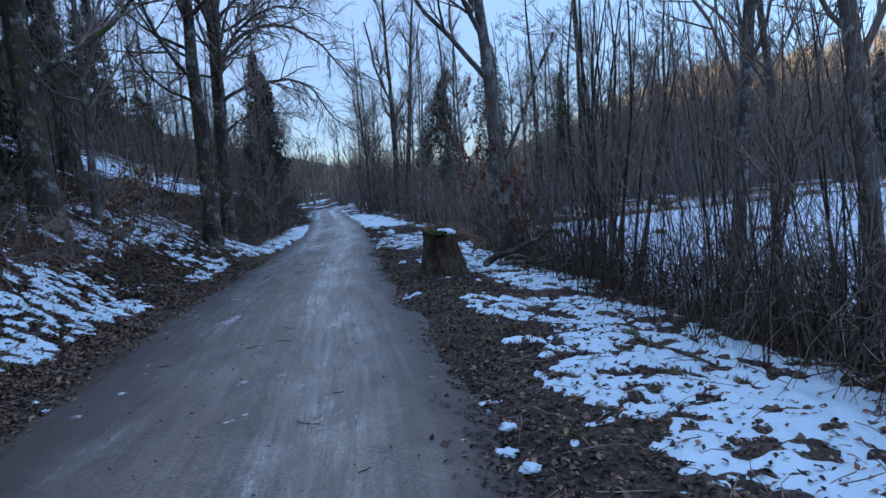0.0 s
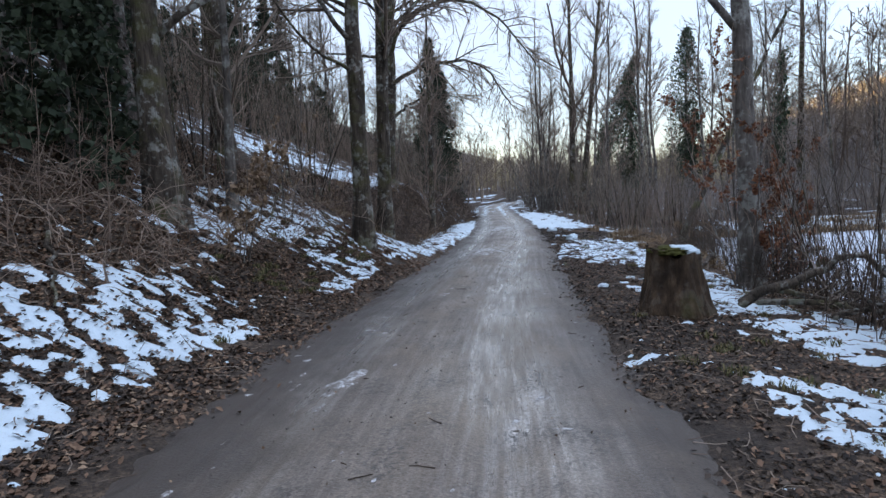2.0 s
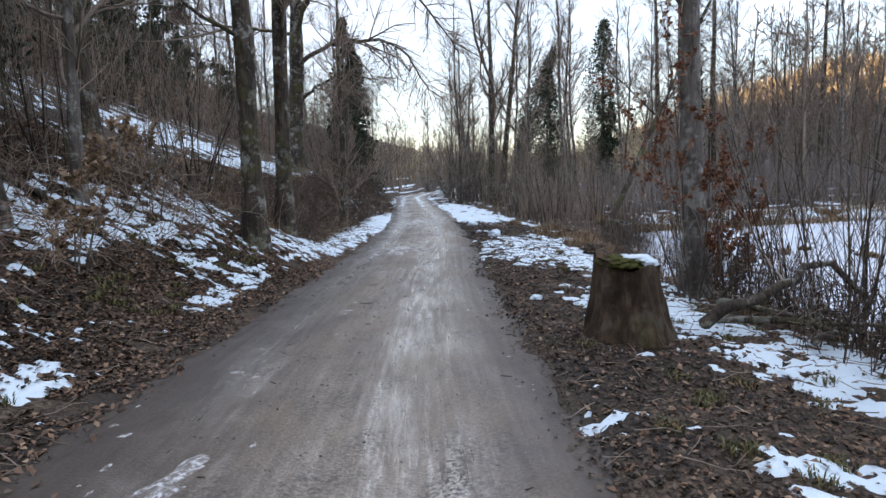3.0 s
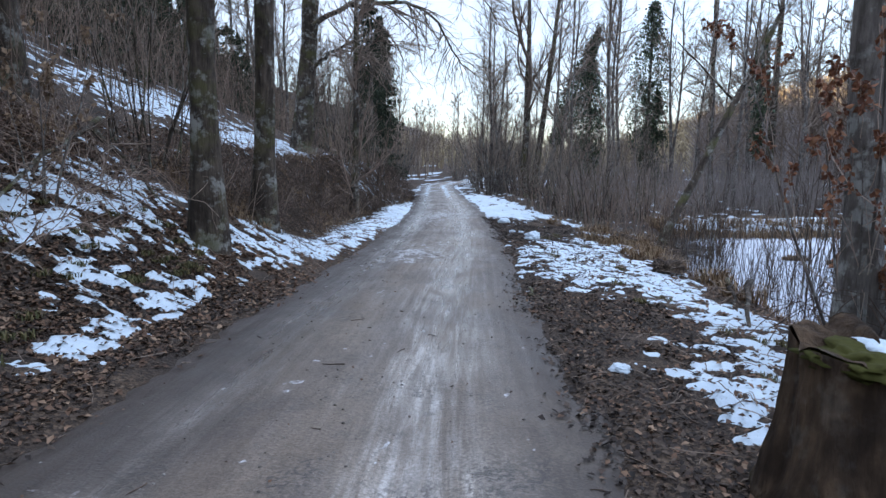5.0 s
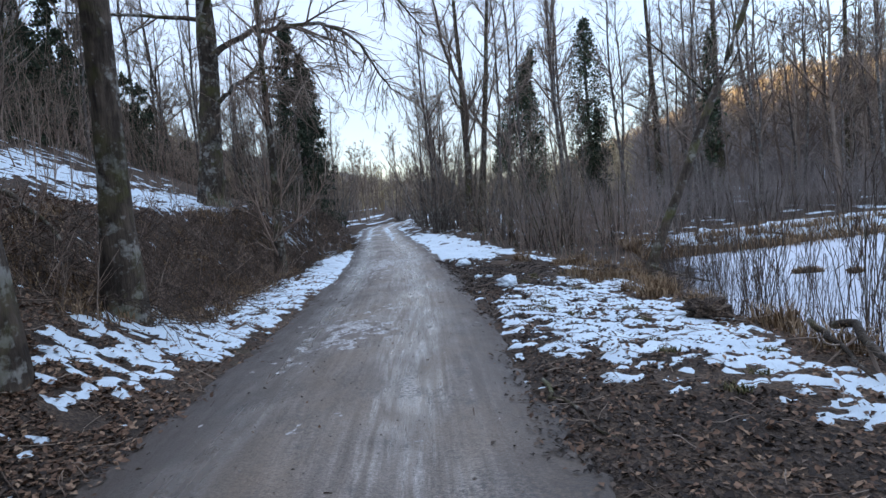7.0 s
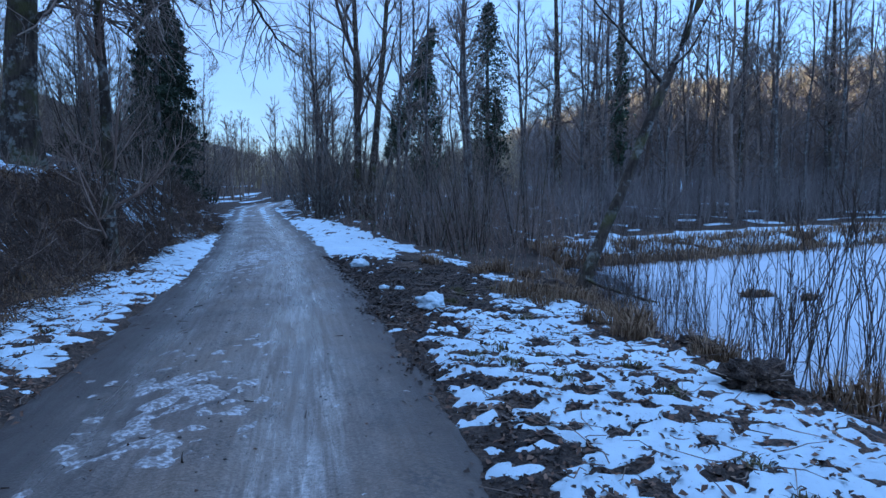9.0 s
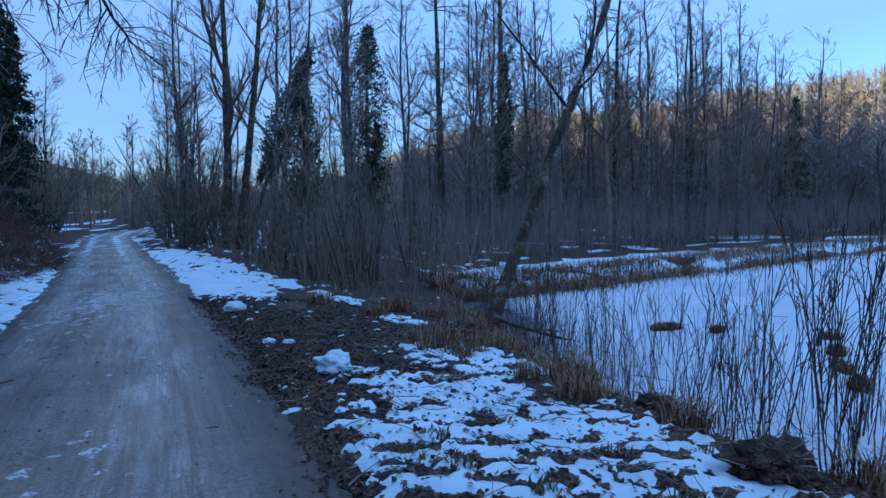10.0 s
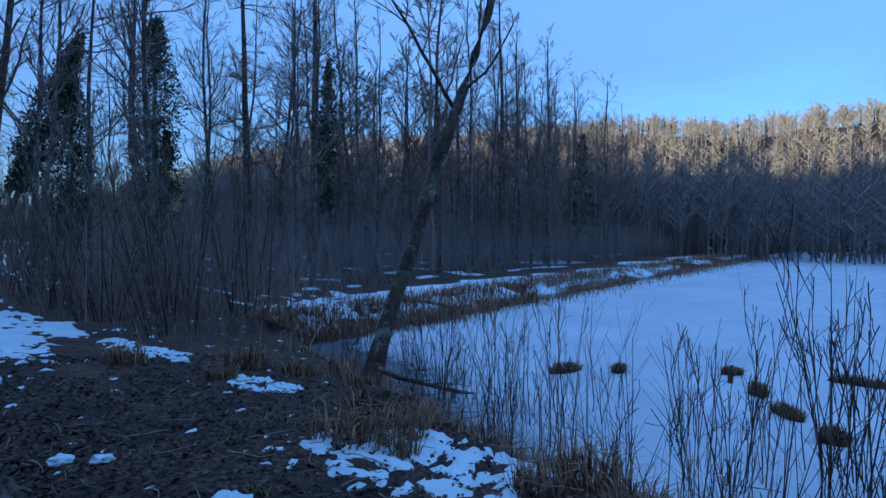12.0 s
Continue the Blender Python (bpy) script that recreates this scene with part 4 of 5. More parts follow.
put(leafy_sapling(61, 5, 4.8, 0.024, 0.55, LEAF_BEECH, 1300, "young beech still holding withered red-brown leaves", 0.062, 1.5), 1.3, 14.9)
put(leafy_sapling(62, 6, 2.4, 0.016, 0.55, LEAF_BEECH, 1900, "low young beech with withered red-brown leaves"), 1.8, 15.1)
put(leafy_sapling(63, 5, 2.0, 0.014, 0.6, LEAF_BEECH, 1000, "low young beech with rusty leaves near the stump"), 2.0, 16.0)
put(leafy_sapling(64, 4, 1.7, 0.014, 0.3, LEAF_PALE, 800, "young beech with pale withered leaves on the slope", 0.085), -6.2, 11.75)
put(leafy_sapling(65, 4, 2.0, 0.013, 0.4, LEAF_PALE, 420, "thin young beech with a few pale leaves"), -7.0, 14.6)


# ---- undergrowth: what nobody could count ----
def brush(name, label, count, place, lo, hi, twig, r0=0.008, k=5, sway=0.16):
    """Thin bare shoots joined into one thicket."""
    g = np.random.default_rng(len(name) * 7 + count)
    xy = place(g, count)
    n = len(xy)
    start = np.concatenate([xy, (ground_z(xy[:, 0], xy[:, 1]) - 0.1)[:, None]], 1)
    d = unit(np.stack([g.normal(0, sway, n), g.normal(0, sway, n), np.ones(n)], -1))
    ln = g.uniform(lo, hi, n)
    pth = [start]
    for q in range(3):
        d = unit(d + g.normal(0, 0.09, d.shape))
        pth.append(pth[-1] + d * (ln / 3)[:, None])
    p1 = np.stack(pth, 1)
    r1 = (r0 * g.uniform(0.6, 1.4, n) * (0.5 + ln / hi))[:, None] * np.linspace(1, 0.3, 4)[None]
    p2, r2 = sprout(g, p1, r1, k, 0.38, 36, 0.4, 2, 0.2, 0.6)
    v, f = join([tubes(p1, r1, 3), tubes(p2, np.maximum(r2, r0 * 0.3), 3)])
    tagged(new(name, mesh_of(name, v, f, twig)), label, "undergrowth", kind="stuff")


def within(xr, yr, rule):
    def place(g, count):
        x, y = g.uniform(*xr, count * 6), g.uniform(*yr, count * 6)
        ok = rule(x, y)
        return np.stack([x[ok], y[ok]], -1)[:count]
    return place


# the thicket behind the dam wears the twig colour paled for haze
brush("thicket", "dense brown thicket behind the pond's dam", 3600, within((-1, 62), (33, 66), lambda x, y: (y > 4.8 + dam_line(x)) & (y < 14.0 + dam_line(x))), 1.0, 3.2, HAZEWOOD, 0.010, 8, 0.26)
brush("thicket", "reddish brush between the lane and the pond", 520, within((-5, 4), (28.5, 48), lambda x, y: (x - edge_right(y) > 2.6) & (y < 4.8 + dam_line(x) + 12) & (pond_depth(x, y) < -0.3)), 0.5, 2.3, TWIG_RED, 0.007, 7, 0.3)
brush("undergrowth", "bare undergrowth on top of the bank", 560, within((-24, -6), (17, 60), lambda x, y: edge_left(y) - x > 4.2), 0.7, 2.6, TWIG_RED, 0.009, 5)
brush("undergrowth", "tall brown brush higher up the slope", 2400, within((-30, -10), (10, 52), lambda x, y: edge_left(y) - x > np.where(y < 17, 10, 7.5)), 1.2, 4.4, TWIG_RED, 0.009, 7)
brush("undergrowth", "sparse bare shoots on the leafy slope", 420, within((-16, -5), (3, 17), lambda x, y: edge_left(y) - x > 2.4), 0.5, 2.0, TWIG_RED, 0.007, 5)
brush("undergrowth", "tangled shoots on the pond's near shore", 520, within((1.5, 6), (1, 17.5), lambda x, y: (x - edge_right(y) > 2.7) & (pond_depth(x, y) < 0.8) & (pond_depth(x, y) > -1.9)), 0.7, 2.6, WITHY, 0.007, 6)
brush("undergrowth", "low brown brush on the steep bank", 900, within((-14, -6), (17.5, 42), lambda x, y: (edge_left(y) - x + 1.0 * step(29, 38, y) > 1.3) & (edge_left(y) - x < 3.4)), 0.2, 1.0, TWIG_RED, 0.006, 6, 0.4)
brush("thicket", "bare brush at the far bend of the lane", 420, within((-40, 12), (50, 112), lambda x, y: (x - edge_right(y) > 1.5) | (edge_left(y) - x > 1.5)), 1.5, 4.5, TWIG, 0.022, 6)
brush("thicket", "brush along the left wood's edge", 700, within((-50, -18), (5, 70), lambda x, y: x < 0), 1.2, 4.0, TWIG, 0.018, 5)
brush("pond_shoots", "thin bare shoots standing along the ice", 420, within((0.6, 6), (17, 30), lambda x, y: (pond_depth(x, y) > -0.35) & (pond_depth(x, y) < 1.6 + 1.2 * (vnoise(x, y, 9) - 0.3))), 0.5, 2.0, WITHY, 0.005, 4, 0.07)
brush("pond_shoots", "thin bare shoots along the dam", 360, within((2, 40), (29, 44), lambda x, y: np.abs(y - (dam_line(x) - 0.2)) < 0.9), 0.4, 1.4, TWIG, 0.007, 4)

SHOOTS = [stem_clump(71, 7, 2.5, 0.010, 0.09, 0.2, 4, 2, name="willow_shoots", mat=BARK, twig=WITHY, fork=15)[0], stem_clump(72, 5, 2.0, 0.008, 0.08, 0.18, 3, 2, name="willow_shoots", mat=BARK, twig=WITHY, fork=15)[0], stem_clump(73, 9, 2.0, 0.008, 0.12, 0.26, 4, 2, name="willow_shoots", mat=BARK, twig=WITHY, fork=15)[0]]
for root, places in zip(SHOOTS, ([(1.5, 21.3), (2.6, 22.6), (1.9, 24.3), (1.2, 20.0), (3.0, 20.4)], [(1.9, 22.2), (1.5, 23.2), (2.4, 25.4), (2.2, 19.2), (3.4, 23.8), (1.7, 18.6), (2.4, 20.9)], [(1.4, 22.3), (1.3, 24.6), (2.0, 26.6), (3.6, 21.6), (2.9, 18.2), (1.6, 26.0)])):
    tagged(root, "bare willow shoots standing in the pond's edge", "bush", "willow shoots")
    place_all(root, places, 4)


for x, y, k, a in [(1.55, 21.0, 1.1, 40), (3.15, 21.7, 1.5, 75), (3.5, 22.2, 1.35, 210)]:
    m = pose(x, y, gz(x, y) - 0.05, 0, 0, a) @ Matrix.Diagonal((k, k, k, 1))
    o = copy_thing(SHOOTS[0], m)
    o.matrix_basis = m


# ---- grass ----
def blades(g, base, length, width, bend=0.5):
    n = len(base)
    az = g.uniform(0, 2 * np.pi, n)
    o = np.stack([np.cos(az), np.sin(az), np.zeros(n)], -1)
    s = np.stack([-np.sin(az), np.cos(az), np.zeros(n)], -1) * width
    ln = (length * g.uniform(0.5, 1.2, n))[:, None]
    b = bend * g.uniform(0.3, 1.3, n)[:, None]
    up = np.array([[0, 0, 1.0]])
    m = base + up * ln * 0.6 + o * ln * b * 0.35
    t = base + up * ln * (1 - 0.35 * b) + o * ln * b
    v = np.stack([base - s, base + s, m + s * 0.8, m - s * 0.8, t], 1).reshape(-1, 3)
    i = np.arange(n)[:, None] * 5
    return v, [i + [[0, 1, 2, 3]], i + [[3, 2, 4]]]


def tussock(seed, count, radius, length, mat, label, name="grass_tussock"):
    g = np.random.default_rng(seed)
    r, a = radius * np.sqrt(g.uniform(0, 1, count)), g.uniform(0, 2 * np.pi, count)
    v, f = blades(g, np.stack([r * np.cos(a), r * np.sin(a), np.full(count, -0.02)], -1), length, 0.006, 0.8)
    ob = new(name, mesh_of(name, v, f, mat))
    return tagged(ob, label, "grass", "grass tussocks")


BROWN, GREEN = tussock(81, 170, 0.24, 0.3, GRASS, "brown dry grass tussock"), tussock(82, 70, 0.11, 0.075, GRASS_GREEN, "small winter grass tuft in the snow")
g = np.random.default_rng(83)
spots = [(-0.44, 23.7), (-0.2, 24.1), (-0.7, 24.0), (0.15, 24.3), (0.2, 21.9), (0.5, 22.6), (0.0, 22.6), (0.7, 21.0), (1.1, 19.6), (0.7, 26.3), (0.3, 27.4), (-0.2, 28.0), (-0.8, 27.0), (-1.6, 28.2), (1.5, 15.6), (2.2, 17.0), (1.9, 13.8), (1.2, 18.3)]
for i, (x, y) in enumerate(spots):
    m = pose(x, y, gz(x, y), 0, 0, 37 * i) @ Matrix.Diagonal((0.8 + 0.5 * (i % 3) / 2,) * 3 + (1,))
    if i:
        o = copy_thing(BROWN, m)
        o.matrix_basis = m
    else:
        BROWN.matrix_basis = m
for i in range(120):
    y = g.uniform(2.5, 27) if i < 80 else g.uniform(11.5, 16)
    x = edge_right(y) + g.uniform(0.5, 3.0) if g.uniform() < 0.75 and i < 80 else edge_left(y) - g.uniform(0.7, 2.4)
    m = pose(x, y, gz(x, y) + 0.01, 0, 0, 50 * i)
    copy_thing(GREEN, m) if i else setattr(GREEN, "matrix_basis", m)
x = 1.8 + 64 * g.uniform(0, 1, 20000) ** 1.5
y = dam_line(x) + g.normal(0.25, 0.6 + 0.012 * x, 20000) + 0.5 * (vnoise(x * 0.6, x * 0, 4) - 0.3)
ok = fbm(x * 0.5, y * 0.8, 3, 91) > 0.36
x, y = x[ok], y[ok]
v, f = blades(g, np.stack([x, y, np.maximum(ground_z(x, y), ICE_Z) - 0.03], -1), 0.38, 0.012, 0.9)
tagged(new("bank_grass", mesh_of("bank_grass", v, f, GRASS)), "strip of brown dead grass along the pond's dam", "grass", kind="stuff")
y = g.uniform(17.5, 41, 15000)
x = edge_left(y) - g.uniform(1.2, 3.3, 15000) + 1.0 * step(29, 38, y)
ok = fbm(x * 0.9, y * 0.7, 3, 95) > 0.46
x, y = x[ok], y[ok]
v, f = blades(g, np.stack([x, y, ground_z(x, y) - 0.02], -1), 0.24, 0.007, 1.2)
tagged(new("bank_grass", mesh_of("bank_grass", v, f, GRASS)), "dead brown grass hanging down the steep bank", "grass", kind="stuff")
yy = g.uniform(1, 30, 9000)
xx = np.interp(yy, TY, SHORE) + g.normal(-0.15, 0.28, 9000)
ok = fbm(xx * 0.7, yy * 0.7, 3, 93) > 0.44
xx, yy = xx[ok], yy[ok]
v, f = blades(g, np.stack([xx, yy, np.maximum(ground_z(xx, yy), ICE_Z) - 0.03], -1), 0.32, 0.008, 0.8)
tagged(new("shore_grass", mesh_of("shore_grass", v, f, GRASS)), "dead brown grass hanging over the pond's shore", "grass", kind="stuff")


def hummock(seed, rx, ry, h, label):
    """A low mound of turf with its own grass, frozen into the ice."""
    g = np.random.default_rng(seed)
    root = new("grass_hummock")
    gx = np.linspace(-1, 1, 15)
    a, b = np.meshgrid(gx, gx)
    z = h * np.clip(1 - (a * a + b * b), -0.3, 1) * (0.7 + 0.6 * fbm(a * 2 + seed, b * 2, 3, seed))
    part("mound", mesh_of("mound", np.stack([a * rx, b * ry, z], -1).reshape(-1, 3), grid_faces(15, 15), GROUND, True), root)
    r, t = np.sqrt(g.uniform(0, 1, 420)), g.uniform(0, 2 * np.pi, 420)
    v, f = blades(g, np.stack([r * np.cos(t) * rx * 0.95, r * np.sin(t) * ry * 0.95, 0.6 * h * (1 - r * r)], -1), 0.14, 0.007, 1.1)
    part("grass", mesh_of("grass", v, f, GRASS), root)
    return tagged(root, label, "hummock", "hummocks in the ice")


for i, (x, y, rx, ry, h) in enumerate([(4.85, 26.9, 0.38, 0.15, 0.1), (5.6, 26.4, 0.2, 0.1, 0.04), (6.1, 24.3, 0.24, 0.14, 0.12), (5.3, 23.5, 0.3, 0.12, 0.08), (4.65, 22.7, 0.17, 0.14, 0.17), (8.0, 23.7, 0.45, 0.16, 0.08), (11.2, 22.0, 0.5, 0.2, 0.08), (7.0, 25.2, 0.18, 0.1, 0.04)]):
    hummock(95 + i, rx, ry, h, "brown grass hummock frozen into the pond").matrix_basis = pose(x, y, ICE_Z, 0, 0, 20 * i)


# a broken stake frozen into the ice
g = np.random.default_rng(97)
v, f = tubes(np.array([[[0, 0, -0.1], [0.01, 0, 0.05], [0.03, 0.01, 0.15], [0.06, 0.01, 0.27]]]), np.array([[0.045, 0.042, 0.04, 0.018]]), 9)
tagged(new("broken_stake", mesh_of("broken_stake", lumpy(v, 0.015, g), f, BARK, True)), "short broken wooden stake frozen into the pond", "stake").matrix_basis = pose(6.4, 24.9, ICE_Z)


# ---- stump, clods, snow lumps, fallen wood ----
def stump():
    root = new("tree_stump")
    nz, na = 16, 40
    t, a = np.meshgrid(np.linspace(0, 1, nz), np.linspace(0, 2 * np.pi, na, endpoint=False), indexing="ij")
    flute = 1 + 0.10 * np.sin(5 * a + 1.0) * (1 - 0.5 * t) + 0.05 * np.sin(11 * a + 3 * t) + 0.10 * (fbm(np.cos(a) * 3 + 5, np.sin(a) * 3 + t * 4, 3, 7) - 0.5)
    r = (0.30 + 0.15 * (1 - t) ** 2.0) * flute
    z = t * (0.79 + 0.06 * np.cos(a - 2.2) + 0.2 * (fbm(np.cos(a) * 2.5, np.sin(a) * 2.5, 3, 8) - 0.5)) - 0.12 * (t == 0)
    v = np.stack([r * np.cos(a) - 0.03 * t, r * np.sin(a), z], -1).reshape(-1, 3)
    i = np.arange(nz * na).reshape(nz, na)
    j = np.roll(i, -1, 1)
    part("bark", mesh_of("bark", v, np.stack([i[:-1], j[:-1], j[1:], i[1:]], -1).reshape(-1, 4), STUMP_BARK, True), root, "mossy brown bark")
    rim = v.reshape(nz, na, 3)[-1]
    rings = [rim] + [rim * [[k, k, 1]] + [[0, 0, -0.05 * (1 - k) - 0.015 * (q % 2)]] for q, k in enumerate((0.85, 0.6, 0.3, 0.02))]
    w = np.concatenate(rings)
    i = np.arange(5 * na).reshape(5, na)
    j = np.roll(i, -1, 1)
    part("cut_face", mesh_of("cut_face", lumpy(w, 0.05, None), np.stack([i[:-1], j[:-1], j[1:], i[1:]], -1).reshape(-1, 4), STUMP_BARK, True), root, "rotten broken top")
    for name, seed, size, mat, rough, at, label in (("snow_cap", 21, (0.2, 0.17, 0.075), SNOW, 0.35, (0.06, 0.05, 0.765), "thin cap of old snow"), ("moss", 23, (0.2, 0.24, 0.06), MOSS, 0.45, (-0.1, -0.08, 0.77), "yellow-green cushion of moss")):
        o = lump(name, seed, size, mat, rough, label, "cap")
        del o["category"]
        o.parent = root
        o.matrix_basis = pose(*at)
    return tagged(root, "mossy rotten tree stump capped with old snow", "stump")




def lump(name, seed, size, mat, rough, label, category):
    bm = bmesh.new()
    bmesh.ops.create_icosphere(bm, subdivisions=4, radius=1)
    for p in bm.verts:
        n1 = noise.fractal(p.co * (1.6 if mat == SNOW else 2.6) + Vector((seed, 0, 0)), 0.8, 2.0, 5)
        p.co = Vector((p.co.x * size[0], p.co.y * size[1], max(p.co.z, -0.35) * size[2])) * (1 + rough * n1)
    me = bpy.data.meshes.new(name)
    bm.to_mesh(me)
    bm.free()
    me.materials.append(mat)
    me.polygons.foreach_set("use_smooth", [True] * len(me.polygons))
    return tagged(new(name, me), label, category)


put(stump(), -0.12, 11.65, -0.02)
put(lump("snow_block", 3, (0.18, 0.15, 0.12), SNOW, 0.4, "rounded block of old snow at the lane's edge", "snow block"), -2.05, 22.7, 0.06)
put(lump("snow_block", 8, (0.17, 0.13, 0.10), SNOW, 0.3, "small block of old snow beside the lane", "snow block"), -3.05, 27.2, 0.05)
for x, y, s, k in [(-2.6, 24.3, 0.06, 1), (-2.38, 24.15, 0.05, 2), (-1.0, 13.55, 0.06, 5), (0.3, 3.95, 0.045, 9), (0.25, 3.6, 0.05, 10), (0.36, 3.35, 0.045, 11), (0.2, 4.3, 0.03, 12), (-1.15, 9.2, 0.05, 13)]:
    put(lump("snow_lump", k, (s * 1.3, s, s * 0.7), SNOW, 0.35, "little lump of hard snow on the ground", "snow lump"), x, y, 0.02)


def root_clod(seed, size, label):
    g = np.random.default_rng(seed)
    body = lump("earth_clod", seed, size, GROUND, 0.55, label, "clod")
    root = new("root_plate")
    body.parent = root
    body.name = "earth"
    for k in ("label", "category"):
        del body[k]
    n = 22
    az = g.uniform(0, 2 * np.pi, n)
    d = unit(np.stack([np.cos(az), np.sin(az), g.uniform(-0.1, 0.9, n)], -1))
    p = [np.zeros((n, 3))]
    for q in range(4):
        d = unit(d + g.normal(0, 0.3, d.shape))
        p.append(p[-1] + d * 0.075)
    v, f = tubes(np.stack(p, 1), np.linspace(0.014, 0.004, 5)[None].repeat(n, 0), 4)
    part("root_tangle", mesh_of("root_tangle", v, f, TWIG), root)
    return tagged(root, label, "clod")


put(root_clod(4, (0.28, 0.2, 0.14), "dark clod of torn earth and roots in the snow"), 0.35, 19.8, 0.08)
put(root_clod(6, (0.2, 0.17, 0.12), "small clod of dark earth and roots"), 0.75, 21.5, 0.03)
put(root_clod(9, (0.3, 0.3, 0.16), "low mound of dark earth above the shore"), 0.1, 24.9, 0.03)


def fallen(seed, a, b, r, label, wiggle=0.05, twigs=5, lift=(0.03, 0.03)):
    g = np.random.default_rng(seed)
    a, b = np.array([*a, 0.0]), np.array([*b, 0.0])
    t = np.linspace(0, 1, 9)[:, None]
    p = a * (1 - t) + b * t
    p[:, :2] += g.normal(0, wiggle, (9, 2)) * np.minimum(1, 4 * t * (1 - t) + 0.2)
    ends = ground_z(p[:, 0], p[:, 1])
    p[:, 2] = np.maximum(ends + r * 0.6, ends[0] * (1 - t[:, 0]) + ends[-1] * t[:, 0]) + lift[0] * (1 - t[:, 0]) + lift[1] * t[:, 0]
    o = p[0].copy()
    path, rad = (p - o)[None], (r * np.linspace(1, 0.4, 9))[None]
    root = new("fallen_branch")
    d0, d1 = unit(path[:, :1] - path[:, 1:2]), unit(path[:, -1:] - path[:, -2:-1])
    v, f = tubes(np.concatenate([path[:, :1] + d0 * r * 0.9, path, path[:, -1:] + d1 * r], 1), np.concatenate([rad[:, :1] * 0.08, rad, rad[:, -1:] * 0.08], 1), 7)
    part("wood", mesh_of("wood", lumpy(v, r * 0.5, g), f, BARK, True), root)
    if twigs:
        p2, r2 = sprout(g, path, rad, twigs, 0.35, 45, 0.2, 5, 0.2, 0.6)
        p3, r3 = sprout(g, p2, r2, 3, 0.5, 40, 0.1, 3, 0.2, 0.6)
        v, f = join([tubes(p2, np.maximum(r2, 0.004), 4), tubes(p3, np.maximum(r3, 0.003), 3)])
        part("spray", mesh_of("spray", v, f, TWIG), root)
    root.matrix_basis = pose(*o)
    return tagged(root, label, "branch", "fallen branches")


fallen(1, (1.4, 18.9), (0.6, 15.9), 0.05, "dead branch lying above the pond's shore", 0.04, 3, (0.35, 0.0))
fallen(2, (1.05, 18.7), (0.75, 17.0), 0.035, "dead branch lying in the snow", 0.04, 3, (0.2, 0))
fallen(3, (-1.87, 17.0), (-1.5, 15.6), 0.022, "crooked stick lying at the lane's edge", 0.05, 2, (0.0, 0))
fallen(4, (1.8, 6.6), (2.2, 5.2), 0.03, "dead stick lying on the snow", 0.03, 4)
fallen(5, (-8.3, 17.2), (-6.9, 13.9), 0.04, "long broken pale branch on the slope", 0.03, 3, (0.45, 0.1))
fallen(6, (-8.4, 13.2), (-6.4, 12.9), 0.06, "fallen log on the snowy slope", 0.04, 2, (0.05, 0.02))
fallen(7, (-6.9, 9.2), (-5.6, 8.0), 0.03, "dead stick among leaves on the slope", 0.04, 4)
fallen(8, (-8.6, 17.4), (-7.0, 16.6), 0.05, "fallen branch between the trees", 0.05, 5, (0.2, 0.0))
fallen(9, (0.7, 12.0), (3.0, 13.4), 0.07, "fallen trunk leaning in the brush", 0.06, 8, (0.1, 1.1))
fallen(10, (1.0, 12.6), (2.6, 12.2), 0.05, "dead branch in a heap behind the stump", 0.08, 9, (0.05, 0.3))
fallen(11, (1.2, 13.3), (2.9, 11.9), 0.045, "dead branch in a heap behind the stump", 0.08, 9, (0.2, 0.15))
fallen(12, (1.6, 11.6), (2.4, 13.2), 0.04, "dead branch in a heap behind the stump", 0.08, 9, (0.1, 0.35))
fallen(13, (2.0, 12.8), (3.3, 12.6), 0.04, "dead branch in a heap behind the stump", 0.08, 9, (0.3, 0.1))
fallen(14, (1.4, 27.2), (3.4, 26.3), 0.04, "drooping dead limb above the ice", 0.06, 9, (0.55, 0.12))
fallen(15, (0.9, 21.6), (1.9, 21.0), 0.025, "thin dead branch over the pond's edge", 0.05, 5, (0.05, 0.35))
fallen(16, (-9.2, 20.4), (-7.6, 19.4), 0.05, "fallen branch on top of the bank", 0.05, 6, (0.1, 0.1))

# ---- leaf litter and twigs on the ground ----
g = np.random.default_rng(101)


